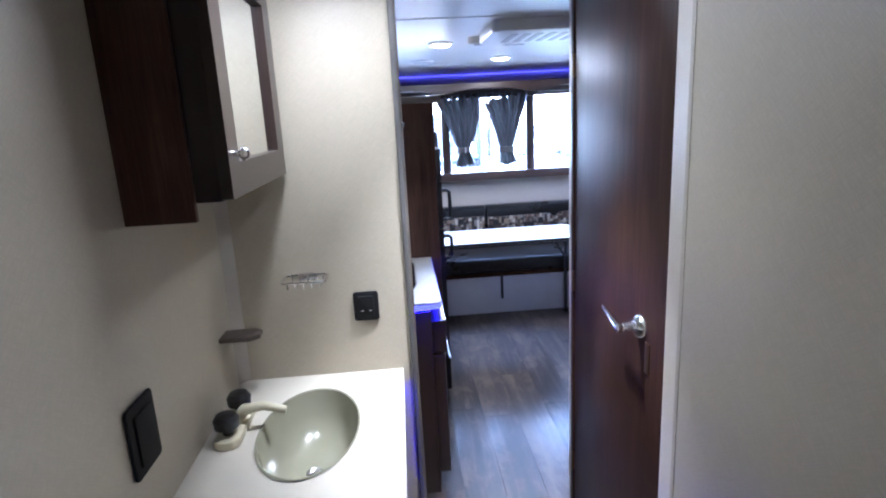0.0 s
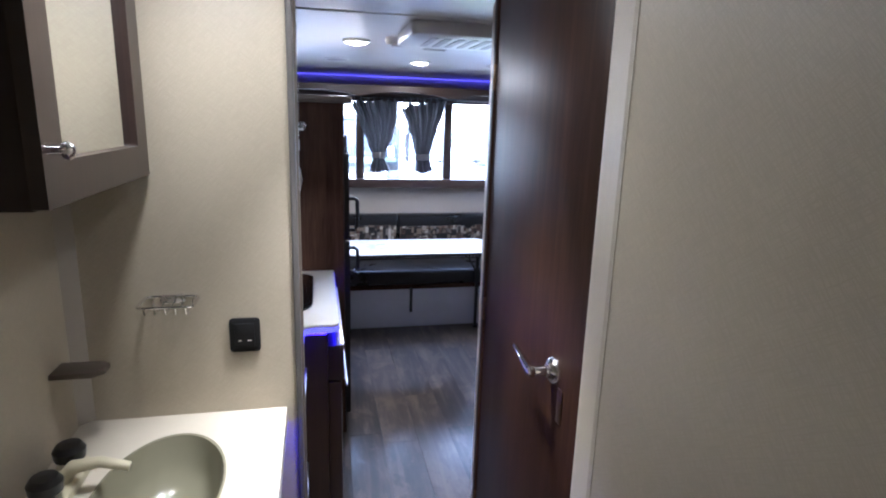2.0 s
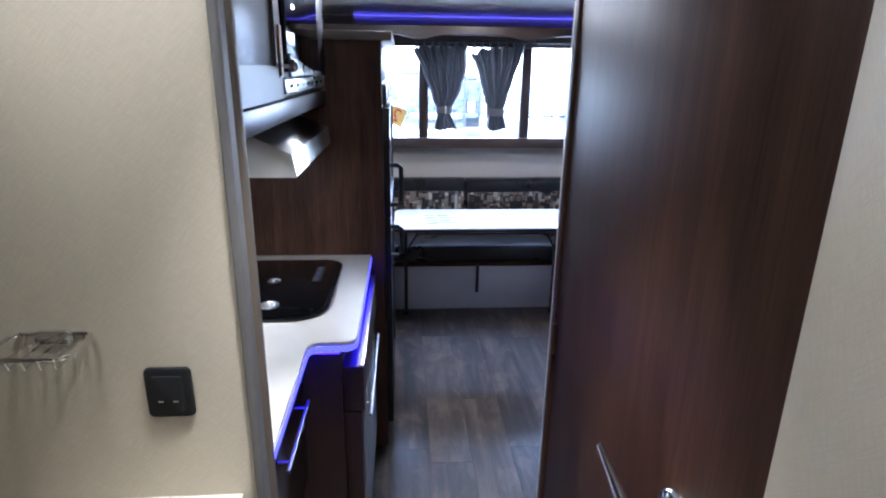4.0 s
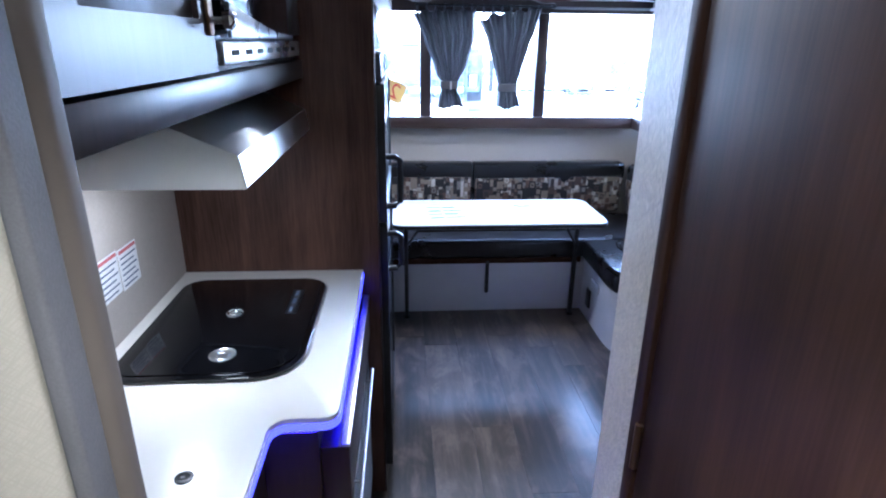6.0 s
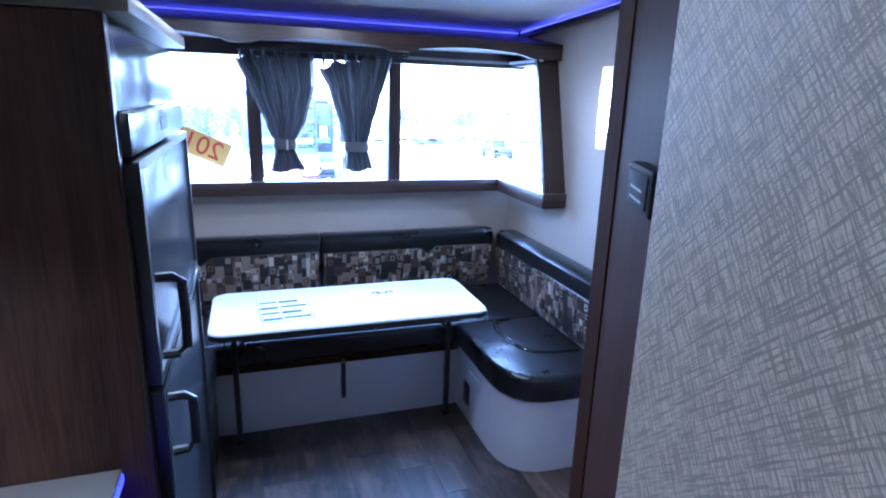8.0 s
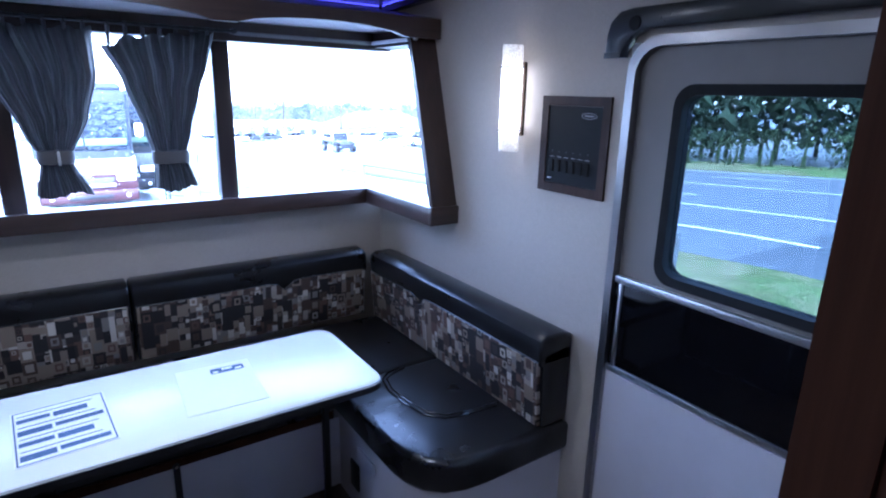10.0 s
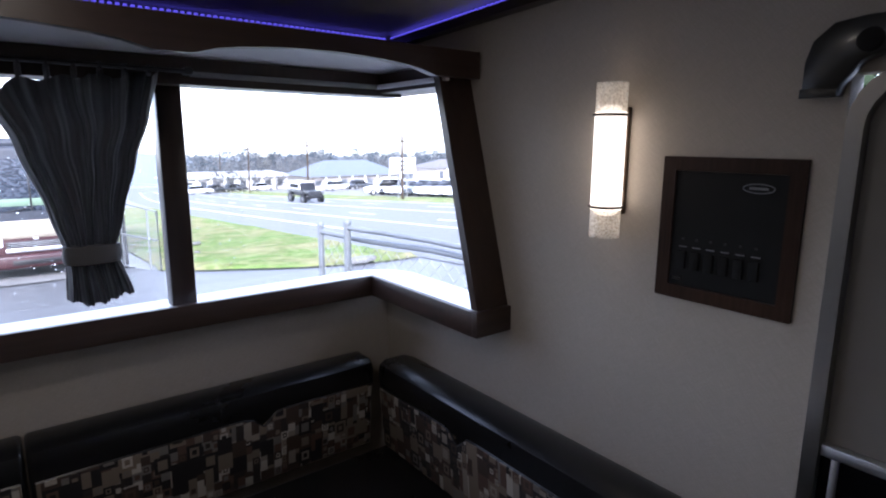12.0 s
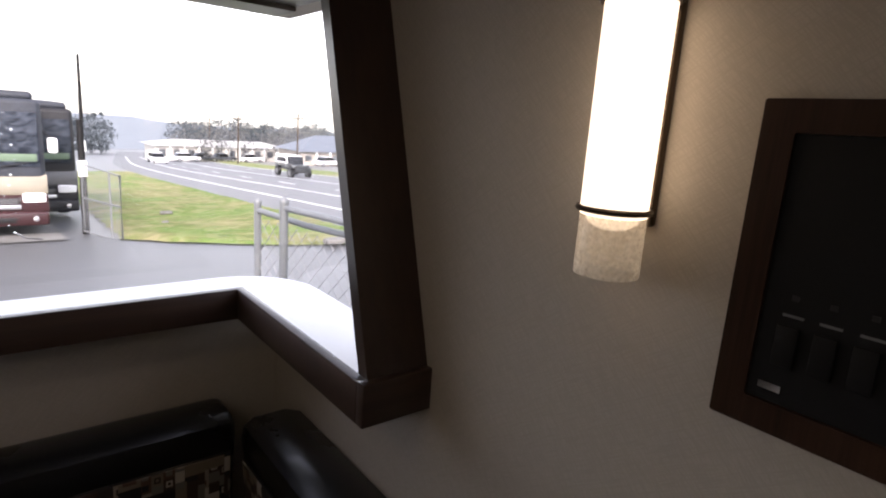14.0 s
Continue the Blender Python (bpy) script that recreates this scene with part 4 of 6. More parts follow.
bl = thing("dinette_bench", (0, 0, 0), "side dinette bench against the refrigerator, black vinyl seat", "bench")
part("base", box(B(), XL + 0.002, 3.87, 0.0, 0.55, 4.50, 0.345, 0.003), M_DARK, bl, "dark panel")
part("seat_cushion", box(B(), XL + 0.002, 3.862, 0.347, 0.565, 4.48, 0.470, 0.024, 3), M_VINYL, bl, "black vinyl seat cushion")


def back_cushion(name, x0, x1, at, rz, notch, label):
    """A back cushion along its own x, leaning on a wall behind at y 0.15: black roll above, printed cloth below."""
    o = thing(name, at, label, "cushion", "dinette back cushions", rz)
    part("core", prism(B(), [(0.035, 0.0), (0.015, 0.28), (0.15, 0.30), (0.15, 0.0)], "x", x0, x1, 0.01), M_VINYL, o, "black vinyl")
    part("top_roll", prism(B(), [(0.008, 0.235), (0.0, 0.295), (0.006, 0.327), (0.03, 0.343), (0.11, 0.343), (0.15, 0.327), (0.15, 0.235)], "x", x0, x1, 0.012, 3), M_VINYL, o, "padded black vinyl roll")
    nx = x0 + notch * (x1 - x0)
    edge = [(x0 + 0.012, 0.005), (x1 - 0.012, 0.005), (x1 - 0.012, 0.250)]
    edge += [(nx + 0.10, 0.252), (nx + 0.045, 0.248), (nx + 0.022, 0.225), (nx, 0.208), (nx - 0.022, 0.222), (nx - 0.035, 0.238), (nx - 0.07, 0.246)]
    edge += [(x0 + 0.012, 0.240)]
    b = prism(B(), edge, "y", 0.0, 0.02, 0.004)
    for v in b.verts:
        v.co.y += 0.018 - 0.02 * v.co.z / 0.25
    part("printed_front", b, M_MOSAIC, o, "mosaic-print cloth")
    part("piping", tube(B(), [(x, 0.006 - 0.001, z) for x, z in edge[2:]], 0.004, 6), M_VINYL, o)
    return o


back_cushion("back_cushion", 0.02, 1.108, (0, 5.078, 0.470), 0, 0.42, "long back cushion with mosaic print and black roll")
back_cushion("back_cushion", 1.114, 2.165, (0, 5.078, 0.470), 0, 0.60, "long back cushion with mosaic print under the front window")
back_cushion("back_cushion", -5.065, -3.835, (2.170, 0, 0.470), -90, 0.38, "side wall back cushion with mosaic print and black roll")

tb = thing("dinette_table", (0, 0, 0), "white dinette table with dark edge on folding legs", "table")
part("tabletop", prism(B(), rrect(0.575, 3.995, 1.685, 4.465, 0.06, 8), "z", 0.700, 0.730, 0.006), M_WHITE, tb, "white laminate top")
part("edge_band", ring_prism(B(), rrect(0.572, 3.992, 1.688, 4.468, 0.062, 8), rrect(0.577, 3.997, 1.683, 4.463, 0.058, 8), "z", 0.704, 0.722), M_BLACK, tb, "dark edge band")
for x, dx in ((0.645, 1), (1.655, -1)):
    leg = part("leg", box(B(), x - 0.012, 4.415, 0.012, x + 0.012, 4.439, 0.690, 0.003), M_BLACK, tb, "black folding leg")
    part("foot", box(B(), x - 0.016, 4.411, 0.0, x + 0.016, 4.443, 0.012, 0.003), M_RUBBER, leg)
    part("leg_bracket", box(B(), x - 0.02, 4.06, 0.680, x + 0.02, 4.45, 0.700, 0.002), M_BLACK, tb)
    part("brace", tube(B(), [(x + dx * 0.008, 4.418, 0.47), (x + dx * 0.15, 4.37, 0.694)], 0.008, 8), M_BLACK, tb)
part("apron", box(B(), 0.70, 4.02, 0.684, 1.56, 4.045, 0.700, 0.002), M_BLACK, tb)

for x0, y0, w, d, a, lines, label in ((0.86, 4.215, 0.215, 0.28, 4, 4, "white printed brochure with blue-grey text lying on the table"),
                                     (1.25, 4.225, 0.215, 0.28, -3, 0, "blank white sheet with a small dark logo on the table")):
    pp = thing("paper_sheet", (x0, y0, 0.7302), label, "paper", rz=a)
    part("sheet", box(B(), -w / 2, -d / 2, 0.0, w / 2, d / 2, 0.0012), M_PAPER, pp)
    if lines:
        part("border", ring_prism(B(), rrect(-w / 2 + 0.004, -d / 2 + 0.004, w / 2 - 0.004, d / 2 - 0.004, 0.002, 2), rrect(-w / 2 + 0.008, -d / 2 + 0.008, w / 2 - 0.008, d / 2 - 0.008, 0.002, 2), "z", 0.0012, 0.0015), M_INK, pp)
    for k in range(lines):
        y1 = -d / 2 + 0.022 + 0.062 * k
        for q, (xa, xb) in enumerate(((0.012, 0.085), (0.092, 0.200 - 0.03 * (k % 2)))):
            part("text_block", box(B(), -w / 2 + xa, y1 + 0.006 * ((q + k) % 2), 0.0013, -w / 2 + xb, y1 + 0.026, 0.0016), M_PRINT, pp)
        part("text_line", box(B(), -w / 2 + 0.014, y1 + 0.041, 0.0013, w / 2 - 0.03, y1 + 0.045, 0.0016), M_INK, pp)
    if not lines:
        em = part("emblem", prism(B(), rrect(-0.012, 0.078, 0.086, 0.112, 0.006), "z", 0.0013, 0.0016), M_PRINT, pp, "small dark picture mark")
        for xa, ya, xb, yb in ((-0.006, 0.082, 0.010, 0.094), (0.022, 0.094, 0.052, 0.108), (0.060, 0.084, 0.080, 0.096)):
            part("highlight", box(B(), xa, ya, 0.0016, xb, yb, 0.0018), M_PAPER, em)


def smooth_rows(rows, v):
    """The value at v along rows of position and value, eased from row to row."""
    for (a, p), (b, q) in zip(rows, rows[1:]):
        if v <= b:
            k = max(0.0, (v - a) / (b - a))
            return p + (q - p) * (k * k * (3 - 2 * k) * 0.5 + 0.5 * k)
    return rows[-1][1]


def curtain(at, left, right, tops, drop, tie, seed, buckle, label):
    """A gathered curtain: pleats fan down from the rod, close at a tie band and flare below it."""
    o = thing("curtain", at, label, "curtain", "window curtains")
    rng = random.Random(seed)
    n, rows, pleats = 180, 40, 5
    edges = [0.0]
    for k in range(pleats):
        edges.append(edges[-1] + rng.uniform(0.7, 1.3))
    edges = [e / edges[-1] for e in edges]
    depth = [rng.uniform(0.7, 1.15) for _ in range(pleats)]
    b = B()
    grid = []
    for j in range(rows + 1):
        v = j / rows
        xl, xr = smooth_rows(left, v), smooth_rows(right, v)
        pinch = math.exp(-((v - tie) / 0.07) ** 2)
        amp = 0.064 - 0.022 * v - 0.016 * pinch
        row = []
        for i in range(n + 1):
            u = i / n
            k = max(q for q in range(pleats) if edges[q] <= u + 1e-9)
            w = (u - edges[k]) / (edges[k + 1] - edges[k])
            ridge = abs(math.sin(math.pi * w)) ** 1.2 - 0.35 * math.exp(-((w - 0.40 - 0.2 * v) / 0.08) ** 2)
            fine = 0.0045 * math.sin(61 * u + 5 * v + seed) + 0.003 * math.sin(127 * u - 7 * v)
            y = -amp * depth[k] * ridge + fine * (1 - 0.5 * pinch) + 0.012
            x = xl + (xr - xl) * u + 0.004 * math.sin(9 * v + 2.3 * k) * math.sin(math.pi * u)
            sag = smooth_rows(tops, u) + 0.016 * abs(math.sin(math.pi * w)) ** 2
            z = -drop * v - sag * (1 - v) ** 4 + 0.010 * math.sin(7 * u + seed) * v ** 8
            row.append(b.verts.new((x, y, z)))
        grid.append(row)
    for j in range(rows):
        for i in range(n):
            b.faces.new((grid[j][i], grid[j][i + 1], grid[j + 1][i + 1], grid[j + 1][i]))
    bmesh.ops.solidify(b, geom=b.faces[:], thickness=0.0015)
    part("cloth", b, M_CURTAIN, o)
    z = -drop * tie
    tl, tr = smooth_rows(left, tie), smooth_rows(right, tie)
    mid, half = (tl + tr) / 2, (tr - tl) / 2
    band = lathe(B(), [(0.90, 0.026), (1.0, 0.023), (1.04, 0.0), (1.0, -0.023), (0.90, -0.026)], (mid, 0, z), 32, sx=half + 0.006, sy=0.036)
    part("tie_band", band, M_CURTAIN, o, "broad cloth tie band")
    if buckle:
        part("tie_buckle", box(B(), mid + 0.004, -0.0425, z - 0.026, mid + 0.013, -0.0375, z + 0.024, 0.001), M_STEEL, o, "bright metal slide")
    for k in range(7):
        u = (k + 0.5) / 7
        x = smooth_rows(left, 0) + u * (smooth_rows(right, 0) - smooth_rows(left, 0))
        zt = -smooth_rows(tops, u)
        part("loop", tube(B(), [(x, 0.004, zt - 0.012), (x, -0.008, 0.004), (x, 0.0, 0.020), (x, 0.010, 0.004), (x, 0.006, zt - 0.012)], 0.007, 6), M_CURTAIN, o)
    return o


CY = 5.085
curtain((0.0, CY, 1.782), [(0, 0.705), (0.30, 0.775), (0.60, 0.845), (0.78, 0.888), (1.0, 0.862)],
        [(0, 1.100), (0.28, 1.096), (0.52, 1.055), (0.78, 0.984), (1.0, 1.040)],
        [(0, 0.030), (0.12, 0.010), (0.80, 0.004), (1.0, 0.000)], 0.596, 0.765, 3, True, "charcoal gathered curtain tied near the hem, beside a post")
curtain((0.0, CY, 1.782), [(0, 1.118), (0.30, 1.178), (0.60, 1.228), (0.78, 1.254), (1.0, 1.246)],
        [(0, 1.516), (0.18, 1.486), (0.38, 1.442), (0.60, 1.402), (0.78, 1.374), (1.0, 1.406)],
        [(0, 0.062), (0.10, 0.048), (0.22, 0.020), (0.60, 0.006), (1.0, -0.012)], 0.598, 0.785, 8, False, "charcoal gathered curtain tied near the hem, leaning to a post")
rod = thing("curtain_rod", (0, CY, 1.798), "thin dark curtain rod across the window", "curtain rod")
part("rod", tube(B(), [(0.72, 0, 0), (1.60, 0, 0)], 0.006), M_BLACK, rod)
for x in (0.73, 1.59):
    part("bracket", box(B(), x - 0.008, -0.006, -0.008, x + 0.008, 0.05, 0.012, 0.002), M_BLACK, rod)

sc = thing("wall_sconce", (XR, 4.174, 1.566), "lit half-round glass wall sconce with bronze bands", "wall lamp")
part("backplate", prism(B(), rrect(-0.022, -0.125, 0.022, 0.125, 0.004), "x", -0.012, 0.0, 0.002), M_BRONZE, sc, "bronze backplate")
part("glass_tube", tube(B(), [(-0.050, 0, -0.112), (-0.050, 0, 0.112)], 0.036, 24), M_SCONCE, sc, "glowing white glass")
part("glass_end", tube(B(), [(-0.050, 0, 0.1125), (-0.050, 0, 0.178)], 0.0355, 24, False, False), M_FROST, sc, "seeded glass end")
part("glass_end", tube(B(), [(-0.050, 0, -0.178), (-0.050, 0, -0.1125)], 0.0355, 24, False, False), M_FROST, sc, "seeded glass end")
for d in (1, -1):
    part("lamp_tip", lathe(B(), [(0.030, 0.113 * d), (0.027, 0.120 * d), (0.018, 0.126 * d), (0.006, 0.129 * d)], (-0.050, 0, 0), 16), M_SCONCE, sc, "glowing lamp tip")
for z in (-0.106, 0.106):
    part("band", tube(B(), [(-0.050 + 0.038 * math.cos(q * math.tau / 24), 0.038 * math.sin(q * math.tau / 24), z) for q in range(24)], 0.0035, 6, True), M_BRONZE, sc, "bronze band")
    part("arm", box(B(), -0.020, -0.004, z - 0.004, -0.010, 0.004, z + 0.004), M_BRONZE, sc)

cpn = thing("control_panel", (XR, 3.911, 1.424), "black control panel in a walnut frame with switches", "control panel")
part("frame", ring_prism(B(), rrect(-0.145, -0.157, 0.145, 0.157, 0.003, 3), rrect(-0.115, -0.127, 0.115, 0.127, 0.003, 3), "x", -0.008, 0.0), M_WALNUT, cpn, "walnut frame")
part("panel", box(B(), -0.004, -0.1145, -0.1265, -0.001, 0.1145, 0.1265), M_RUBBER, cpn, "black face")
part("emblem", tube(B(), [(-0.0045, 0.030 * math.cos(q * math.tau / 24) - 0.060, 0.009 * math.sin(q * math.tau / 24) + 0.098) for q in range(24)], 0.0012, 6, True), M_GALV_D, cpn, "oval silver emblem")
part("emblem_bar", box(B(), -0.0052, -0.078, 0.0955, -0.0042, -0.042, 0.1005), M_GALV_D, cpn)
for k in range(6):
    y = 0.088 - 0.031 * k
    s = part("switch", box(B(), -0.009, y - 0.010, -0.088, -0.0042, y + 0.010, -0.048, 0.002), M_RUBBER, cpn, "black rocker switch")
    part("caption", box(B(), -0.0048, y - 0.010, -0.040, -0.0042, y + 0.008, -0.0375), M_GALV_D, cpn)
    part("pilot_light", box(B(), -0.0048, y - 0.003, -0.024, -0.0042, y + 0.003, -0.019), M_BLACK, cpn)
part("socket", box(B(), -0.0055, 0.085, -0.115, -0.0042, 0.105, -0.108), M_CHROME, cpn)

sx_ = thing("switch_box", (1.204, 2.473, 1.500), "black surface-mounted switch box on the slanted walnut wall", "switch", rz=-115.5)
part("case", prism(B(), rrect(-0.058, -0.026, 0.058, 0.026, 0.006), "y", -0.022, 0.0, 0.004), M_RUBBER, sx_)
part("face", prism(B(), rrect(-0.049, -0.019, 0.049, 0.019, 0.004), "y", -0.0245, -0.022, 0.001), M_RUBBER, sx_)
for z in (0.000, -0.012):
    part("caption", box(B(), -0.030, -0.0252, z - 0.0012, 0.030, -0.0245, z + 0.0012), M_GALV_D, sx_, "pale caption bar")
part("screw", lathe(B(), [(0.003, -0.022), (0.003, -0.0235), (0.001, -0.024)], (-0.053, 0, 0.022), 10, "y"), M_CHROME, sx_)

# entry door in the right wall
ed = thing("door_2", (XR, 3.0, 0.0), "closed entry door with a window and black lower panel", "door")
ed["kind"] = "structure"
part("frame", ring_prism(B(), rrect(-0.070, 0.0, 0.715, 1.745, [0.0, 0.0, 0.10, 0.10]), rrect(-0.045, 0.02, 0.688, 1.718, [0.0, 0.0, 0.08, 0.08]), "x", -0.018, 0.075), M_FRAME, ed, "aluminium frame")
leaf_o, leaf_i = rrect(-0.044, 0.021, 0.687, 1.717, [0.0, 0.0, 0.078, 0.078]), rrect(0.09, 1.085, 0.545, 1.60, [0.04, 0.04, 0.05, 0.05])
leaf_o = leaf_o[:1] + leaf_o[:1] * 6 + leaf_o[1:2] + leaf_o[1:2] * 6 + leaf_o[2:]
leaf_o = [(x + 0.0004 * (k % 7) * (1 if k < 7 else 0), z + 0.0004 * (k % 7) * (1 if 7 <= k < 14 else 0)) for k, (x, z) in enumerate(leaf_o)]
part("leaf", ring_prism(B(), leaf_o, leaf_i, "x", 0.010, 0.045), plain("greige_leaf", (0.20, 0.185, 0.17), 0.5, vary=0.08, grain=200), ed, "greige door leaf")
part("window_gasket", ring_prism(B(), rrect(0.072, 1.066, 0.563, 1.619, 0.056), rrect(0.098, 1.093, 0.537, 1.592, 0.045), "x", -0.002, 0.050), M_RUBBER, ed, "black window surround")
part("pane", prism(B(), rrect(0.095, 1.090, 0.540, 1.595, 0.045), "x", 0.024, 0.028), M_TINT, ed, "dark tinted glass")
part("screen_bar", box(B(), -0.010, -0.044, 1.03, 0.009, 0.687, 1.052, 0.002), M_ALU, ed, "aluminium bar")
part("screen_bar", box(B(), -0.010, -0.044, 0.735, 0.009, 0.687, 0.755, 0.002), M_ALU, ed, "aluminium bar")
part("screen_panel", box(B(), -0.004, -0.044, 0.756, 0.009, 0.687, 1.029), M_GLOSS, ed, "black screen panel")
part("lower_panel", box(B(), -0.004, -0.044, 0.03, 0.009, 0.687, 0.734), M_BENCH, ed, "grey lower panel")
part("screen_bar", box(B(), -0.010, 0.655, 0.756, 0.009, 0.668, 1.029, 0.002), M_ALU, ed)
dv = thing("door_valance", (XR, 3.0, 1.70), "dark padded valance over the entry door", "valance")
vp = [(0.785, -0.01), (0.785, 0.05), (0.775, 0.085), (0.745, 0.112), (0.70, 0.118), (-0.07, 0.118), (-0.07, 0.065), (0.66, 0.062), (0.70, 0.045), (0.725, 0.01), (0.73, -0.01)]
part("board", prism(B(), vp, "x", -0.036, 0.0, 0.004), M_VINYL, dv, "black padded board")
part("button", lathe(B(), [(0.020, -0.0362), (0.018, -0.040), (0.006, -0.042)], (0, 0.69, 0.078), 16, "x"), M_RUBBER, dv, "dark round button")
part("trim_strip", box(B(), -0.040, 0.728, -0.012, -0.0362, 0.786, 0.004, 0.001), M_BLACK, dv)

# ceiling fittings
def ceiling_light(x, y):
    o = thing("ceiling_light", (x, y, CEIL), "lit round ceiling light with a white rim", "ceiling light", "ceiling lights")
    part("rim", lathe(B(), [(0.075, 0.0), (0.075, -0.008), (0.062, -0.016), (0.056, -0.010), (0.056, 0.0)], (0, 0, 0)), M_CEIL, o)
    part("diffuser", lathe(B(), [(0.055, -0.002), (0.055, -0.014), (0.040, -0.022), (0.012, -0.026)], (0, 0, 0)), M_LAMP, o, "glowing diffuser")
    return o


for x, y, drop in ((0.60, 1.50, 0.0), (0.20, 1.33, 0.0), (0.645, 3.44, 0.0), (1.13, 4.25, 0.017)):
    ceiling_light(x, y).location.z = CEIL - drop
sd = thing("smoke_alarm", (0.84, 3.27, CEIL), "white round smoke alarm on the ceiling", "smoke alarm")
part("body", lathe(B(), [(0.062, 0.0), (0.062, -0.018), (0.052, -0.034), (0.020, -0.038)], (0, 0, 0)), M_CEIL, sd)
part("grille", lathe(B(), [(0.030, -0.0375), (0.030, -0.041), (0.022, -0.042)], (0, 0, 0)), M_BENCH, sd)
for x in (0.57, 1.70):
    sv = thing("ceiling_speaker", (x, 4.30, CEIL - 0.020), "white round ceiling speaker", "speaker", "ceiling speakers")
    part("rim", lathe(B(), [(0.085, 0.0), (0.085, -0.006), (0.070, -0.010)], (0, 0, 0)), M_CEIL, sv)
    part("grille", lathe(B(), [(0.068, -0.0101), (0.060, -0.014), (0.020, -0.016)], (0, 0, 0)), M_BENCH, sv)
ac = thing("air_conditioner", (0.82, 2.66, CEIL), "white ceiling air conditioner shroud", "air conditioner")
part("shroud", prism(B(), rrect(0.0, 0.0, 0.56, 0.50, 0.05), "z", -0.055, 0.0, 0.01), M_CEIL, ac)
for k in range(6):
    part("louvre", box(B(), 0.10 + 0.06 * k, 0.10, -0.058, 0.13 + 0.06 * k, 0.40, -0.0552), M_BENCH, ac)
cv = thing("ceiling_vent", (1.11, 3.64, CEIL), "small flat white ceiling vent with slats", "vent")
part("frame", box(B(), -0.07, -0.035, -0.006, 0.07, 0.035, 0.0, 0.002), M_CEIL, cv)
for k in range(4):
    part("slat", box(B(), -0.06, -0.026 + 0.015 * k, -0.0085, 0.06, -0.020 + 0.015 * k, -0.0062), M_BENCH, cv)

# ---- outside ----
G0, FALL = -0.70, 0.068


def land(x, y):
    """The lot falls away evenly ahead of the trailer."""
    return G0 - FALL * max(0.0, y - 5.3)


def turf(name):
    m, t, p = nodes_of(name)
    v = coords(t)
    big = add(t, "ShaderNodeTexNoise", Scale=0.32, Detail=6.0, Roughness=0.65)
    mid = add(t, "ShaderNodeTexNoise", Scale=2.2, Detail=6.0, Roughness=0.7, Distortion=0.8)
    small = add(t, "ShaderNodeTexNoise", Scale=14.0, Detail=6.0, Roughness=0.7)
    for n in (big, mid, small):
        t.links.new(v, n.inputs["Vector"])
    a = ramp(t, big.outputs["Fac"], [(0.44, (0.09, 0.21, 0.035)), (0.50, (0.15, 0.19, 0.060)), (0.56, (0.29, 0.25, 0.14))])
    # dark tones here paint shading between mounds, pale ones are dry grass
    b = ramp(t, mid.outputs["Fac"], [(0.40, (0.040, 0.055, 0.016)), (0.50, (0.15, 0.19, 0.060)), (0.60, (0.34, 0.30, 0.18))])
    c = mixc(t, 0.45, a, b)
    c = mixc(t, 0.30, c, ramp(t, small.outputs["Fac"], [(0.3, (0.018, 0.026, 0.008)), (0.7, (0.28, 0.29, 0.13))]))
    t.links.new(c, p.inputs["Base Color"])
    p.inputs["Roughness"].default_value = 0.9
    p.inputs["Specular IOR Level"].default_value = 0.1
    bump(t, p, small.outputs["Fac"], 1.0, 0.06)
    return m


M_ASPHALT = plain("asphalt", (0.070, 0.073, 0.078), 0.5, vary=0.3, grain=25, relief=0.4)
M_ROAD = plain("road_asphalt", (0.13, 0.135, 0.145), 0.65, vary=0.18, grain=12, relief=0.3)
M_ROAD.node_tree.nodes["Principled BSDF"].inputs["Specular IOR Level"].default_value = 0.12
M_CONCRETE = plain("concrete", (0.13, 0.127, 0.122), 0.7, vary=0.2, grain=18, relief=0.3)
M_GRASS = turf("grass")
M_LINE = plain("road_paint", (0.62, 0.62, 0.60), 0.6, vary=0.2, grain=6)


def thicket(name, colour):
    """Bare twigs and old leaves seen from afar: half the light passes through."""
    m = plain(name, colour, 0.9, vary=0.35, grain=1.5, relief=0.0)
    t = m.node_tree
    p = t.nodes["Principled BSDF"]
    tl = t.nodes.new("ShaderNodeBsdfTranslucent")
    tl.inputs["Color"].default_value = (*colour, 1)
    mx = add(t, "ShaderNodeMixShader")
    mx.inputs[0].default_value = 0.5
    t.links.new(p.outputs[0], mx.inputs[1])
    t.links.new(tl.outputs[0], mx.inputs[2])
    t.links.new(mx.outputs[0], t.nodes["Material Output"].inputs["Surface"])
    return m


M_LEAF = thicket("green_wood", (0.040, 0.062, 0.030))
M_SHRUB = thicket("roadside_shrub", (0.065, 0.090, 0.035))
# aerial haze is painted into the next three colours, greying them with distance
M_TWIG = thicket("hazed_bare_wood", (0.15, 0.15, 0.15))
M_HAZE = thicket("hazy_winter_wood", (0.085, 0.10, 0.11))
M_RIDGE_HAZED = plain("hazed_ridge", (0.125, 0.145, 0.17), 0.95, vary=0.12, grain=0.08, relief=0.0)
M_GALV = plain("galvanised_pipe", (0.17, 0.18, 0.19), 0.5, 0.4)


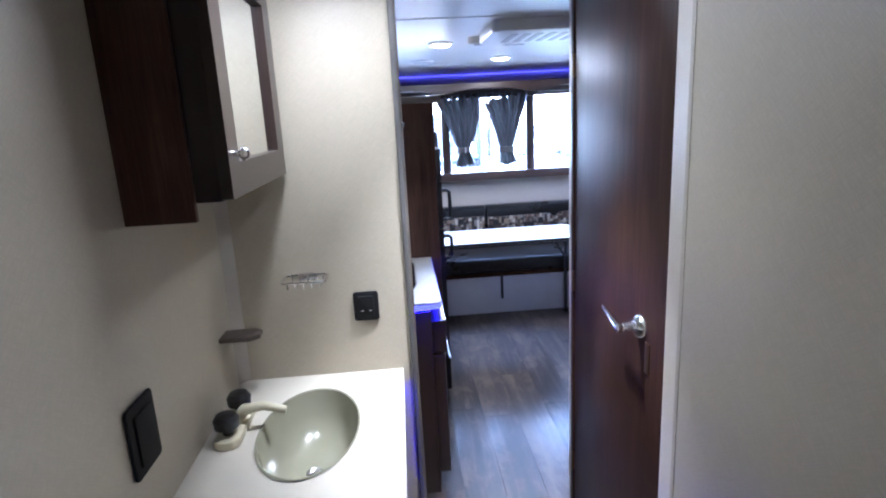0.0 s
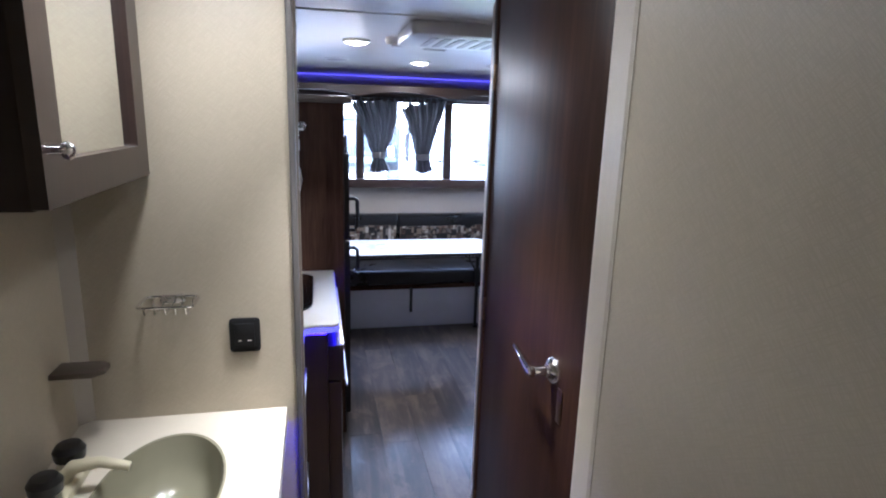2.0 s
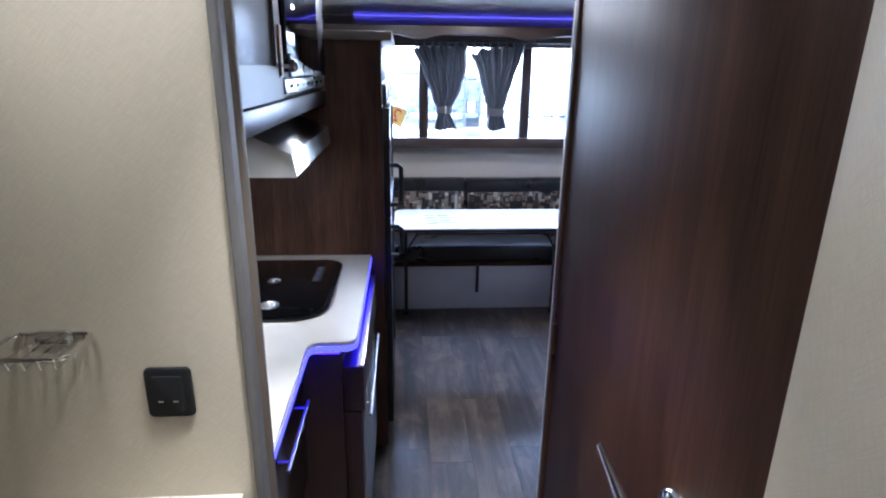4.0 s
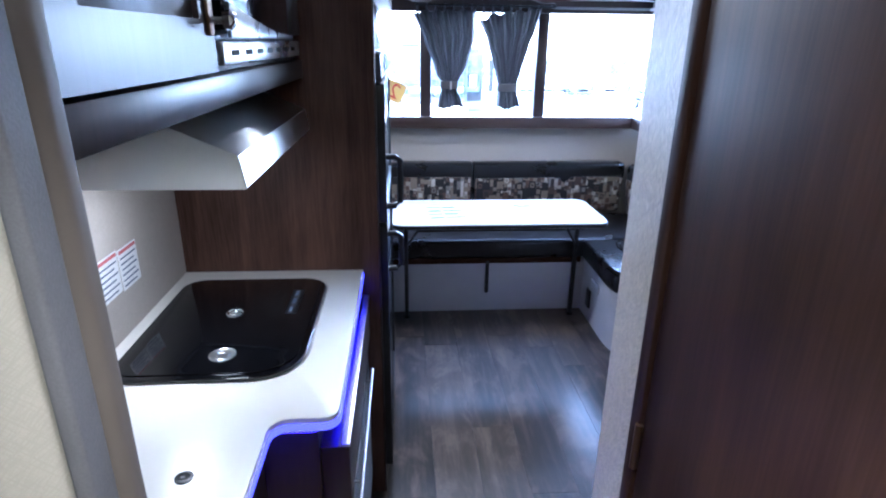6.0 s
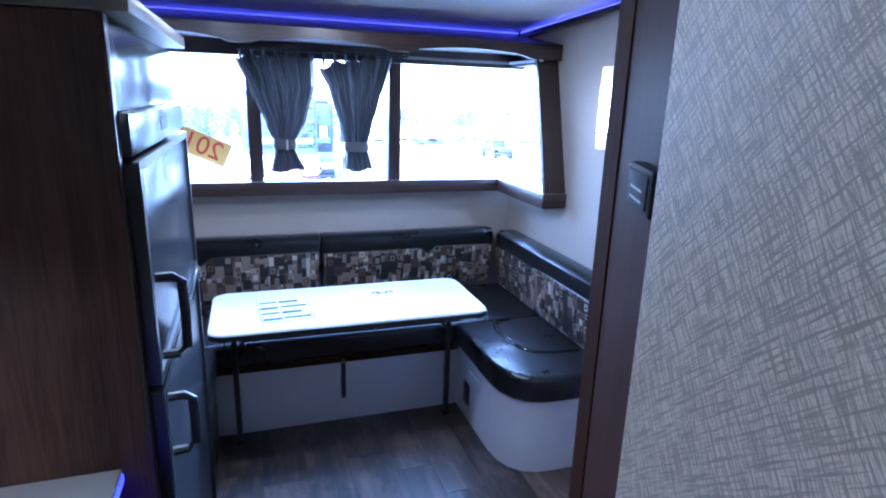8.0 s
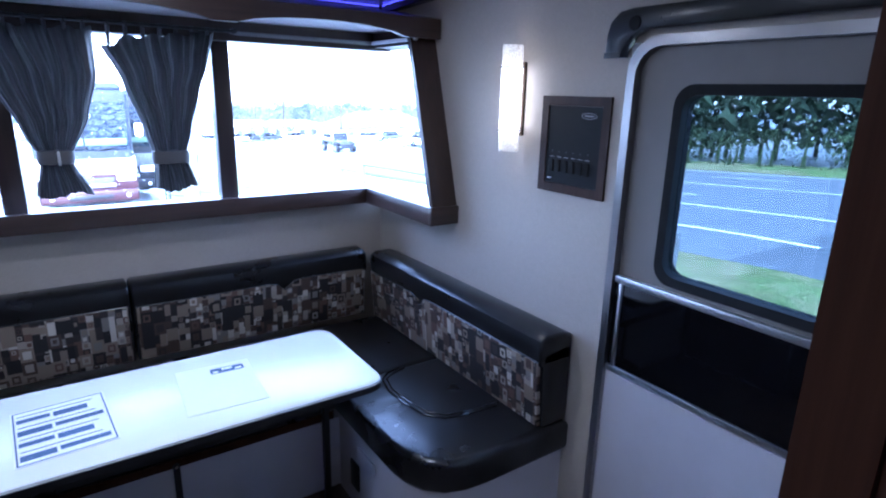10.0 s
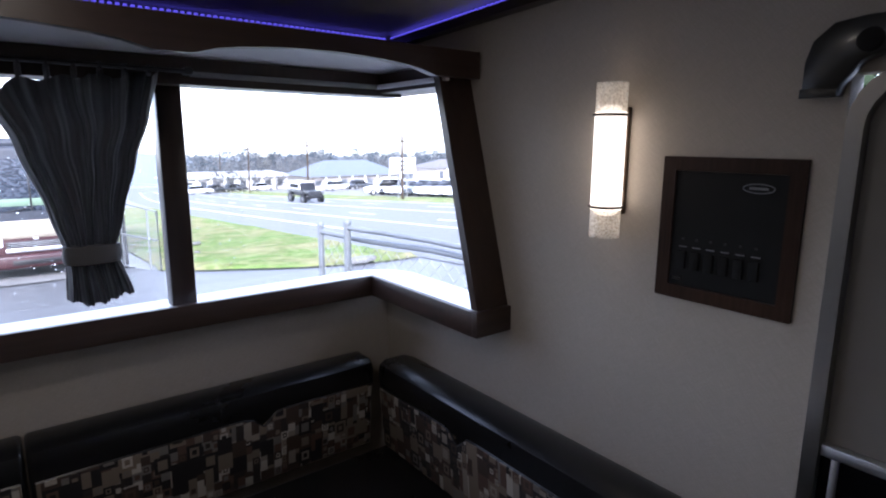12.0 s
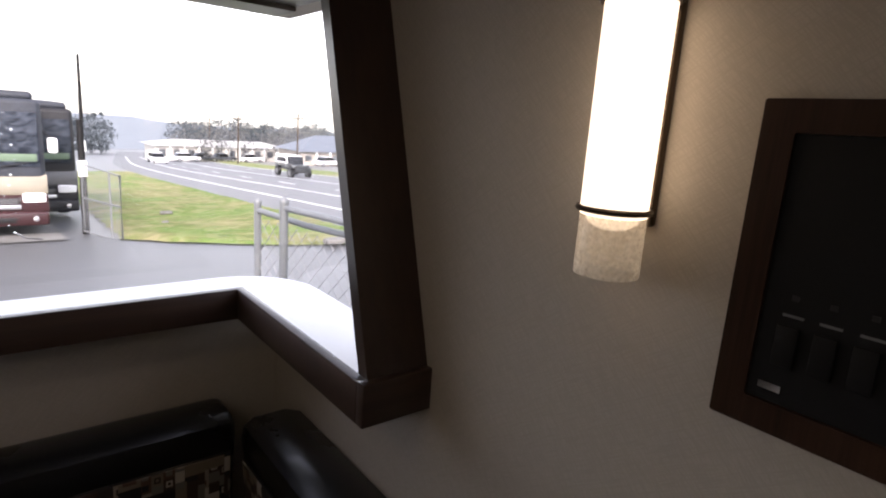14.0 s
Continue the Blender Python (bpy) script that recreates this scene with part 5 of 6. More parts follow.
def sheet(name, xs_of, ys, lift, material, label, category, segs, rough=0.0, kind="structure"):
    b = B()
    rng = random.Random(len(name))
    grid = []
    for y in ys:
        x0, x1 = xs_of(y)
        line = []
        for k in range(segs + 1):
            x = x0 + (x1 - x0) * k / segs
            h = rough * (rng.uniform(-1, 1) * 0.4 + math.sin(1.7 * x + 0.6 * y) * 0.5 + math.sin(0.9 * y - 0.5 * x)) if 0 < k < segs else 0.0
            rim = k in (0, segs) or y in (ys[0], ys[-1])
            line.append(b.verts.new((x, y, land(x, y) + (min(lift, 0.03) if rim else lift + h))))
        grid.append(line)
    for r, q in zip(grid, grid[1:]):
        for k in range(segs):
            b.faces.new((r[k], r[k + 1], q[k + 1], q[k]))
    return tagged(obj(name, b, material), label, category, kind=kind)


YS = [-900, -300, -100, -60, -30, 0, 5.3, 20, 40, 60, 80, 100, 134, 200, 400, 900, 2500]
sheet("ground", lambda y: (-1200, 1600), YS, 0.0, M_ASPHALT, "dark wet asphalt lot and open land", "ground", 60)


def road_left(y):
    return 9.0 + 0.035 * y + 0.0011 * max(0.0, y - 45.0) ** 2 if y < 100 else 15.83 + (y - 100) * 0.156


def verge_left(y):
    """The lot's edge of the grass: a rounded corner at the drive, then along the gate."""
    if y < 18.4:
        return 8.7 - 4.7 * max(0.0, (y - 15.2) / 3.2) ** 0.62
    return 4.0 + 0.02 * (y - 18.4)


YR = [-120 + 4 * k for k in range(60)] + [124, 140, 170, 220, 300]
sheet("grass_verge", lambda y: (verge_left(y) + 0.05 * math.sin(5.3 * y) + 0.04 * math.sin(13.1 * y), road_left(y) + 0.06 * math.sin(7 * y)),
      [15.2 + 0.3 * k for k in range(150)], 0.10, M_GRASS, "bright green grass verge with dry patches", "grass", 16, 0.035)
sheet("grass_side", lambda y: (5.2, road_left(y)), [-120 + 3 * k for k in range(44)], 0.07, M_GRASS, "green roadside grass beside the trailer", "grass", 10, 0.02)
sheet("road", lambda y: (road_left(y), road_left(y) + 15.2), YR, 0.02, M_ROAD, "pale wet multi-lane road", "road", 6)
sheet("grass_far", lambda y: (road_left(y) + 15.2, road_left(y) + 20.5), YR, 0.07, M_GRASS, "dry grass strip on the far side of the road", "grass", 6, 0.02)
sheet("frontage_lot", lambda y: (road_left(y) + 20.5, road_left(y) + 60), [24, 40, 60, 80, 100, 124, 170], 0.035, M_CONCRETE, "pale paved lot in front of the shops", "pavement", 6)
sheet("concrete_pad", lambda y: (-3.2, 3.35 - 0.02 * y), [18.9, 20, 24, 30, 38], 0.03, M_CONCRETE, "pale concrete pad under the parked motorhomes", "pavement", 6)
for off, dash in ((2.1, 0), (5.0, 0), (6.9, 1), (9.9, 0), (12.6, 1), (14.7, 0)):
    b = B()
    y = -60.0
    while y < 150:
        c = y + (3.0 if dash else 4.0)
        pts = [(road_left(y) + off, y), (road_left(y) + off + 0.17, y), (road_left(c) + off + 0.17, c), (road_left(c) + off, c)]
        b.faces.new([b.verts.new((px, py, land(px, py) + 0.03)) for px, py in pts])
        y += 9.0 if dash else 4.0
    setting("road_line", b, M_LINE, "white painted road line", "road marking")
rng = random.Random(23)
for x, y, w in ((7.9, 15.35, 0.40), (6.0, 23.2, 0.20), (5.4, 20.6, 0.10)):
    pb = B()
    pts = [(w * rng.uniform(0.7, 1.1) * math.cos(k * 0.9), 0.45 * w * rng.uniform(0.7, 1.1) * math.sin(k * 0.9)) for k in range(7)]
    prism(pb, pts, "z", 0.0, 0.09 + 0.1 * w, 0.03)
    st_ = solid("pale_stone", pb, M_CONCRETE, "pale flat stone lying in the verge", "stone")
    st_.location = (x, y, land(x, y) + 0.06)


def chain_link(length, z0, z1, pitch, r):
    """Crossing wires in a flat panel along x."""
    b = B()
    h = z1 - z0
    for d in (1, -1):
        c = -h
        while c < length:
            xa, xb = max(0.0, c), min(length, c + h)
            if xb - xa > 0.02:
                za, zb = (z0 + xa - c, z0 + xb - c) if d > 0 else (z1 - xa + c, z1 - xb + c)
                tube(b, [(xa, 0.004 * d, za), (xb, 0.004 * d, zb)], r, 4)
            c += pitch
    return b


# folded gate and fence of galvanised pipe just ahead of the trailer
rf = thing("pipe_fence", (3.12, 7.50, land(3.1, 7.5)), "galvanised pipe fence with chain link beside the trailer", "fence")
part("post", tube(B(), [(0, 0, -0.05), (0, 0, 1.80)], 0.024), M_GALV, rf)
part("post_cap", lathe(B(), [(0.028, 1.79), (0.028, 1.805), (0.016, 1.82), (0.004, 1.825)], (0, 0, 0), 14), M_GALV, rf)
for yy, xx in ((-1.6, 0.26), (-3.2, 0.44)):
    part("post", tube(B(), [(xx, yy, -0.05), (xx, yy, 1.76)], 0.026), M_GALV, rf)
part("top_rail", tube(B(), [(0, 0, 1.745), (0.09, -0.55, 1.735), (0.22, -1.2, 1.75), (0.44, -3.2, 1.74)], 0.020), M_GALV, rf)
cl_ = part("chain_link", chain_link(3.2, 0.05, 1.70, 0.11, 0.0022), M_GALV_D, rf)
cl_["kind"] = "stuff"
cl_.matrix_local = pose(0.0, -0.05, 0, 0, 0, -82)
gf = thing("pipe_gate", (3.10, 7.02, land(3.1, 7.0)), "galvanised pipe gate leaf with a bowed lower rail", "gate")
part("post", tube(B(), [(0, 0, -0.05), (0, 0, 1.84)], 0.026), M_GALV, gf)
part("post_cap", lathe(B(), [(0.030, 1.83), (0.030, 1.845), (0.018, 1.86), (0.004, 1.865)], (0, 0, 0), 14), M_GALV, gf)
part("latch", tube(B(), [(-0.035, 0.02, 1.36), (-0.09, 0.03, 1.36), (-0.10, 0.03, 1.30)], 0.014, 8), M_GALV, gf)
part("top_rail", tube(B(), [(0, 0, 1.80), (0.09, -0.35, 1.80), (0.20, -0.75, 1.79), (0.36, -2.6, 1.78)], 0.019), M_GALV, gf)
part("lower_rail", tube(B(), [(-0.02, 0.02, 1.28), (0.10, -0.35, 1.19), (0.20, -0.75, 1.14), (0.36, -2.6, 1.10)], 0.017), M_GALV, gf)
gt = thing("chain_gate", (3.42, 19.85, land(3.4, 19.85)), "galvanised chain-link gate standing open at the lot", "gate", rz=-67)
part("gate_frame", tube(B(), [(0, 0, 0.08), (1.52, 0, 0.04), (1.52, 0, 1.58), (0, 0, 1.72)], 0.028, 8, True), M_GALV, gt)
part("brace", tube(B(), [(0.02, 0, 0.9), (1.50, 0, 0.86)], 0.02, 8), M_GALV, gt)
part("stile", tube(B(), [(1.12, 0, 0.06), (1.12, 0, 1.60)], 0.022, 8), M_GALV, gt)
cl_ = part("chain_link", chain_link(1.52, 0.08, 1.60, 0.085, 0.0036), M_GALV, gt)
cl_["kind"] = "stuff"
pl = thing("steel_pole", (3.46, 19.95, land(3.46, 19.95)), "tall thin dark pole beside the gate", "pole")
part("shaft", tube(B(), [(0, 0, -0.05), (0.01, 0, 2.75), (0.05, 0, 2.76), (0.06, 0, 4.25)], [0.085, 0.075, 0.045, 0.035]), M_RUBBER, pl)
part("notice_plate", box(B(), -0.09, -0.12, 1.42, 0.09, -0.10, 1.80, 0.004), M_PAPER, pl, "white notice plate")


def car(at, rz, paint, label, tall=1.45, length=4.4, kind="car"):
    o = thing(kind, at, label, "car", rz=rz)
    h = length / 2
    body = [(-h, 0.35), (-h, 0.75), (-h + 0.25, 0.88), (h - 1.3, 0.92), (h - 0.15, 0.78), (h, 0.55), (h, 0.32)]
    part("body", prism(B(), body, "y", -0.85, 0.85, 0.06), paint, o)
    part("cabin", prism(B(), [(-h + 0.5, 0.90), (-h + 1.0, tall), (h - 2.0, tall), (h - 1.35, 0.92)], "y", -0.74, 0.74, 0.05), M_GLOSS, o, "dark glass")
    part("roof", box(B(), -h + 0.95, -0.72, tall - 0.02, h - 1.95, 0.72, tall + 0.03, 0.02), paint, o)
    for x in (-h + 0.8, h - 0.8):
        for y in (-0.86, 0.70):
            w = part("wheel", tube(B(), [(x, y, 0.33), (x, y + 0.18, 0.33)], 0.33, 20), M_BLACK, o)
            part("rim", tube(B(), [(x, y - 0.005, 0.33), (x, y + 0.185, 0.33)], 0.18, 14), M_ALU, w)
    for y in (-0.6, 0.6):
        part("headlight", box(B(), h - 0.12, y - 0.16, 0.58, h + 0.01, y + 0.16, 0.70, 0.03), M_CHROME, o)
    return o


def jeep(at, rz, label):
    """An open-topped off-roader: pale tub, black bumper, tall tyres and roll cage."""
    o = thing("off_roader", at, label, "car", rz=rz)
    part("tub", box(B(), -1.9, -0.72, 0.62, 0.55, 0.72, 1.12, 0.05), P_DARK, o, "dark tub")
    part("bonnet", box(B(), 0.56, -0.60, 0.66, 1.75, 0.60, 1.14, 0.06), P_DARK, o, "dark bonnet")
    part("windshield", prism(B(), [(0.42, 1.12), (0.60, 1.12), (0.36, 1.74), (0.28, 1.74)], "y", -0.68, 0.68, 0.02), M_GLOSS, o, "dark glass")
    part("hard_top", box(B(), -1.85, -0.70, 1.13, 0.30, 0.70, 1.78, 0.06), P_WHITE, o)
    part("side_glass", box(B(), -1.6, -0.708, 1.24, 0.10, 0.708, 1.62, 0.03), M_GLOSS, o, "dark side glass")
    part("front_bumper", box(B(), 1.76, -0.75, 0.48, 1.95, 0.75, 0.70, 0.03), M_BLACK, o)
    for x in (-1.25, 1.20):
        for y in (-0.92, 0.66):
            w = part("wheel", tube(B(), [(x, y, 0.42), (x, y + 0.26, 0.42)], 0.42, 20), M_BLACK, o)
            part("rim", tube(B(), [(x, y - 0.006, 0.42), (x, y + 0.266, 0.42)], 0.20, 14), M_GALV_D, w)
        part("fender", box(B(), x - 0.52, -0.90, 0.86, x + 0.52, 0.90, 0.93, 0.03), M_BLACK, o)


P_DARK, P_WHITE = plain("car_paint_dark", (0.03, 0.032, 0.036), 0.2, coat=0.6), plain("car_paint_white", (0.7, 0.7, 0.7), 0.25, coat=0.5)
jeep((22.0, 50.0, land(22.0, 50) + 0.02), -88, "dark off-roader with a white hard top on the road")
car((20.2, 92.0, land(20.2, 92) + 0.02), -86, P_WHITE, "white car far down the road")
car((34.0, 55.5, land(34, 55.5) + 0.04), 160, P_WHITE, "white pickup-like car on the frontage lot", 1.7, 5.2)

# two motorhomes parked nose on, the nearer maroon and cream
P_MAROON, P_CREAM = plain("maroon_paint", (0.030, 0.008, 0.010), 0.4, coat=0.1), plain("cream_paint", (0.24, 0.215, 0.17), 0.4)
P_SLATE = plain("slate_paint", (0.022, 0.026, 0.036), 0.6, vary=0.4, grain=8)
P_BLACK = plain("black_coach_paint", (0.012, 0.012, 0.015), 0.6, vary=0.3)
P_SILVER = plain("silver_coach_paint", (0.11, 0.11, 0.115), 0.5, vary=0.2)


def cloud_streaked_glass(name):
    """Dark wet windshield; broken pale streaks of reflected cloud are painted into its colour."""
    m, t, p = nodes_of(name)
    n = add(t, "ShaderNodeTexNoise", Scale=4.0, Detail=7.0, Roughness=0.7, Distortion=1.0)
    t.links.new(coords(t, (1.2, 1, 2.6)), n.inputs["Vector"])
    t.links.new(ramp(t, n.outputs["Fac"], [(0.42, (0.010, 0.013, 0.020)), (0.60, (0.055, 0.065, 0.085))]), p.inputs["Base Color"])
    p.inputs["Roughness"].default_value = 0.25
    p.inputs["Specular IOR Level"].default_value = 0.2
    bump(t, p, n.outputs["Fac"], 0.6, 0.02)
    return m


M_WET_CLOUDS = cloud_streaked_glass("wet_glass_cloud_streaks")
M_DASH = plain("dash_green", (0.10, 0.15, 0.10), 0.5)


def motorhome(at, lower, band, upper, label):
    o = thing("motorhome", at, label, "motorhome")
    part("body", box(B(), -1.12, 0.06, 0.45, 1.12, 7.5, 3.15, 0.12, 3), upper, o, "dark upper body")
    part("roof_cap", box(B(), -1.0, 0.25, 3.10, 1.0, 7.0, 3.32, 0.10, 3), P_SLATE, o)
    part("nose_band", prism(B(), [(0.02, 0.98), (-0.02, 1.05), (0.02, 1.36), (0.10, 1.44), (1.8, 1.44), (1.8, 0.98)], "x", -1.14, 1.14, 0.03), band, o, "pale band")
    part("lower_nose", prism(B(), [(0.0, 0.34), (-0.06, 0.50), (-0.04, 0.92), (0.02, 0.975), (1.9, 0.975), (1.9, 0.34)], "x", -1.13, 1.13, 0.03), lower, o, "painted nose")
    part("bumper", box(B(), -1.12, -0.16, 0.28, 1.12, 0.10, 0.60, 0.06, 3), lower, o, "painted bumper")
    part("bumper_trim", box(B(), -0.60, -0.10, 0.66, 0.60, -0.045, 0.76, 0.015), M_ALU, o, "bright trim bar")
    part("grille", box(B(), -0.58, -0.075, 0.78, 0.58, -0.03, 0.92, 0.02), M_BLACK, o)
    for k in range(3):
        part("grille_bar", box(B(), -0.55, -0.085, 0.80 + 0.04 * k, 0.55, -0.076, 0.815 + 0.04 * k), M_GALV_D, o)
    part("emblem", lathe(B(), [(0.06, -0.05), (0.06, -0.075), (0.03, -0.08)], (0, 0, 0.97), 16, "y", 1.0, 0.6), M_ALU, o)
    part("lower_slot", box(B(), -0.50, -0.168, 0.36, 0.50, -0.155, 0.48, 0.01), M_BLACK, o)
    part("windshield", box(B(), -1.03, 0.030, 1.62, 1.03, 0.09, 2.86, 0.05), M_WET_CLOUDS, o, "dark wet windshield with cloud reflections painted in")
    part("dash_strip", box(B(), -0.75, 0.026, 1.74, 0.98, 0.06, 1.93, 0.05), M_DASH, o, "pale green dash behind the glass")
    part("windshield_post", box(B(), -0.02, 0.018, 1.62, 0.02, 0.06, 2.86, 0.005), M_BLACK, o)
    for x in (-0.5, 0.25):
        part("wiper", tube(B(), [(x, 0.01, 1.62), (x + 0.55, 0.015, 1.72)], 0.014, 6), M_BLACK, o)
    for x in (-0.86, 0.86):
        part("headlight", box(B(), x - 0.23, -0.07, 0.80, x + 0.23, 0.02, 1.02, 0.06), M_PAPER, o, "clear bright headlight")
        part("fog_lamp", lathe(B(), [(0.06, -0.15), (0.06, -0.172), (0.02, -0.178)], (x, 0, 0.44), 14, "y"), M_ALU, o)
        for y in (1.5, 5.6):
            part("wheel", tube(B(), [(x - 0.14, y, 0.40), (x + 0.14, y, 0.40)], 0.42, 20), M_BLACK, o)
    for x in (-1.30, 1.30):
        mi = part("mirror", box(B(), x - 0.10, 0.05, 1.95, x + 0.10, 0.17, 2.30, 0.05), M_PAPER, o, "white mirror")
        part("mirror_arm", tube(B(), [(x, 0.13, 2.28), (x * 0.86, 0.25, 2.45)], 0.02, 6), M_BLACK, mi)
    return o


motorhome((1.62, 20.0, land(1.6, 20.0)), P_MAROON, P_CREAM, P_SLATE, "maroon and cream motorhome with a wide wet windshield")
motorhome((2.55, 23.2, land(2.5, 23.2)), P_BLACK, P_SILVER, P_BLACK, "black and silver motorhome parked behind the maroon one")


# low shops across the road
def shop(x, y, w, d, h, rise, wall_c, roof_c, label, turn=0):
    o = thing("shop_building", (x, y, land(x, y)), label, "building", rz=turn)
    part("wall", box(B(), -w / 2, 0, -1.0, w / 2, d, h, 0.05), plain("shop_wall", wall_c, 0.7), o)
    rb = B()
    e = 0.6
    lo = [rb.verts.new(p) for p in ((-w / 2 - e, -e, h), (w / 2 + e, -e, h), (w / 2 + e, d + e, h), (-w / 2 - e, d + e, h))]
    hi = [rb.verts.new(p) for p in ((-w / 2 + d / 2, d / 2, h + rise), (w / 2 - d / 2, d / 2, h + rise))]
    for f in ((lo[0], lo[1], hi[1], hi[0]), (lo[1], lo[2], hi[1]), (lo[2], lo[3], hi[0], hi[1]), (lo[3], lo[0], hi[0]), tuple(lo[::-1])):
        rb.faces.new(f)
    part("roof", rb, plain("shop_roof", roof_c, 0.6), o, smooth=False)
    for k in range(int(w // 2.4)):
        wx = -w / 2 + 1.2 + 2.4 * k
        part("window", box(B(), wx - 0.55, -0.06, 0.8, wx + 0.55, 0.0, h - 0.6), M_DSTEEL, o)
        part("pillar", box(B(), wx + 1.12, -0.5, 0.0, wx + 1.28, -0.34, h, 0.02), M_PAPER, o)
    return o


shop(48.5, 88.0, 17, 9, 2.2, 2.4, (0.30, 0.27, 0.24), (0.10, 0.115, 0.14), "low building with a blue-grey hip roof across the road")
shop(36.0, 112.0, 24, 8, 2.6, 1.0, (0.40, 0.385, 0.36), (0.34, 0.34, 0.33), "pale low row of shops across the road")
shop(76.0, 92.0, 16, 8, 3.0, 1.6, (0.45, 0.40, 0.36), (0.12, 0.11, 0.11), "beige low building with a dark roof")

sg2 = thing("roadside_sign", (29.6, 46.0, land(29.6, 46)), "white roadside sign board on two posts", "sign")
part("board", box(B(), -1.35, 0.0, 2.20, 1.35, 0.2, 3.60, 0.03), M_PAPER, sg2)
for k, (xa, xb) in enumerate(((-1.1, 0.9), (-0.6, 1.1), (-1.0, 0.4))):
    part("lettering_bar", box(B(), xa, -0.02, 3.20 - 0.38 * k, xb, -0.002, 3.36 - 0.38 * k), M_INK, sg2, "grey unreadable lettering")
for x in (-0.45, 0.45):
    part("post", tube(B(), [(x, 0.1, -0.3), (x, 0.1, 2.3)], 0.09, 8), M_GALV_D, sg2)
for k, (x, y) in enumerate(((27.5, 43.0), (29.5, 66.0), (31.5, 92.0), (36.0, 122.0))):
    up = thing("utility_pole", (x, y, land(x, y)), "weathered wooden utility pole across the road", "pole", "utility poles")
    part("shaft", tube(B(), [(0, 0, -0.3), (0.05 * k, 0, 5.4 + k)], [0.13, 0.09], 8), M_BRONZE, up)
    part("crossarm", box(B(), -0.8, -0.05, 4.8 + k, 0.8, 0.05, 4.92 + k), M_BRONZE, up)
for k in range(8):
    x, y = 31.2 + 0.35 * k, 41.5 + 2.3 * k
    paint = P_DARK if k in (3, 6) else P_WHITE
    car((x + 1.5, y, land(x + 1.5, y) + 0.04), 188, paint, "white car parked in a row by the road" if paint is P_WHITE else "dark car parked in a row by the road")
for x, y, paint in ((27.0, 104.0, P_WHITE), (30.5, 106.0, P_DARK), (34.0, 107.0, P_DARK), (38.5, 106.0, P_WHITE), (42.0, 83.0, P_WHITE), (46.0, 83.0, P_DARK)):
    car((x, y, land(x, y) + 0.04), 12, paint, "white car parked by the shops" if paint is P_WHITE else "dark car parked by the shops")


def woods(name, spots, label, material, leaves=320, fat=1.0):
    """Far trees: thin trunks with crowns of many small loose clumps."""
    rng = random.Random(len(name) + len(spots))
    vs, fs = [], []
    for x, y, h in spots:
        z0 = land(x, y) - 0.3
        for a in (0, 2.1, 4.2):
            q = len(vs)
            vs += [(x + 0.16 * math.cos(a), y + 0.16 * math.sin(a), z0), (x + 0.16 * math.cos(a + 2.1), y + 0.16 * math.sin(a + 2.1), z0), (x, y, z0 + 0.7 * h)]
            fs.append((q, q + 1, q + 2))
        for _ in range(leaves):
            a, u = rng.random() * math.tau, rng.random()
            rad = fat * h * 0.34 * math.sqrt(rng.random()) * (0.5 + math.sin(math.pi * min(1, u * 1.05))) * 0.75
            c = (x + rad * math.cos(a), y + rad * math.sin(a), z0 + h * (0.12 + 0.88 * u))
            e = h * rng.uniform(0.02, 0.052)
            q = len(vs)
            vs += [tuple(c[i] + e * rng.uniform(-1, 1) for i in range(3)) for _ in range(4)]
            fs += [(q, q + 1, q + 2), (q, q + 2, q + 3)]
    me = bpy.data.meshes.new(name)
    me.from_pydata(vs, [], fs)
    me.materials.append(material)
    return tagged(new(name, me), label, "trees", kind="stuff")


rng = random.Random(5)
woods("bare_trees", [(rng.uniform(30, 110), rng.uniform(104, 135), rng.uniform(4.0, 7.8)) for _ in range(190)], "bare winter trees behind the shops, greyed by painted haze", M_TWIG, 110)
woods("far_woods", [(x, y, rng.uniform(9.5, 12.5)) for x, y in ((rng.uniform(-60, 260), rng.uniform(180, 240)) for _ in range(420)) if abs(x - road_left(y) - 7.6) > 10], "grey-green far woods along the road, haze mixed into their colour", M_HAZE, 220)
woods("roadside_trees", [(rng.uniform(31, 40), rng.uniform(-40, 30), rng.uniform(7, 11)) for _ in range(120)], "dark green trees across the road beside the entry", M_LEAF, 300, 1.5)
woods("roadside_shrubs", [(rng.uniform(27.5, 30.5), rng.uniform(-40, 30), rng.uniform(1.4, 2.6)) for _ in range(90)], "low green shrubs along the far kerb", M_SHRUB, 160, 2.2)
rb = B()
prev = None
for k in range(61):
    x = -900 + 45 * k
    top = -20.0 + 4.0 * math.sin(0.0075 * x + 1.0) + 3.0 * math.sin(0.021 * x) + 1.2 * math.sin(0.06 * x)
    cur = [rb.verts.new((x, y, z)) for y, z in ((690, -62), (760, top), (900, -62))]
    if prev:
        for q in range(2):
            rb.faces.new((prev[q], cur[q], cur[q + 1], prev[q + 1]))
    prev = cur
setting("backdrop", rb, M_RIDGE_HAZED, "wooded ridge on the horizon, haze painted in as pale blue-grey", "hills")

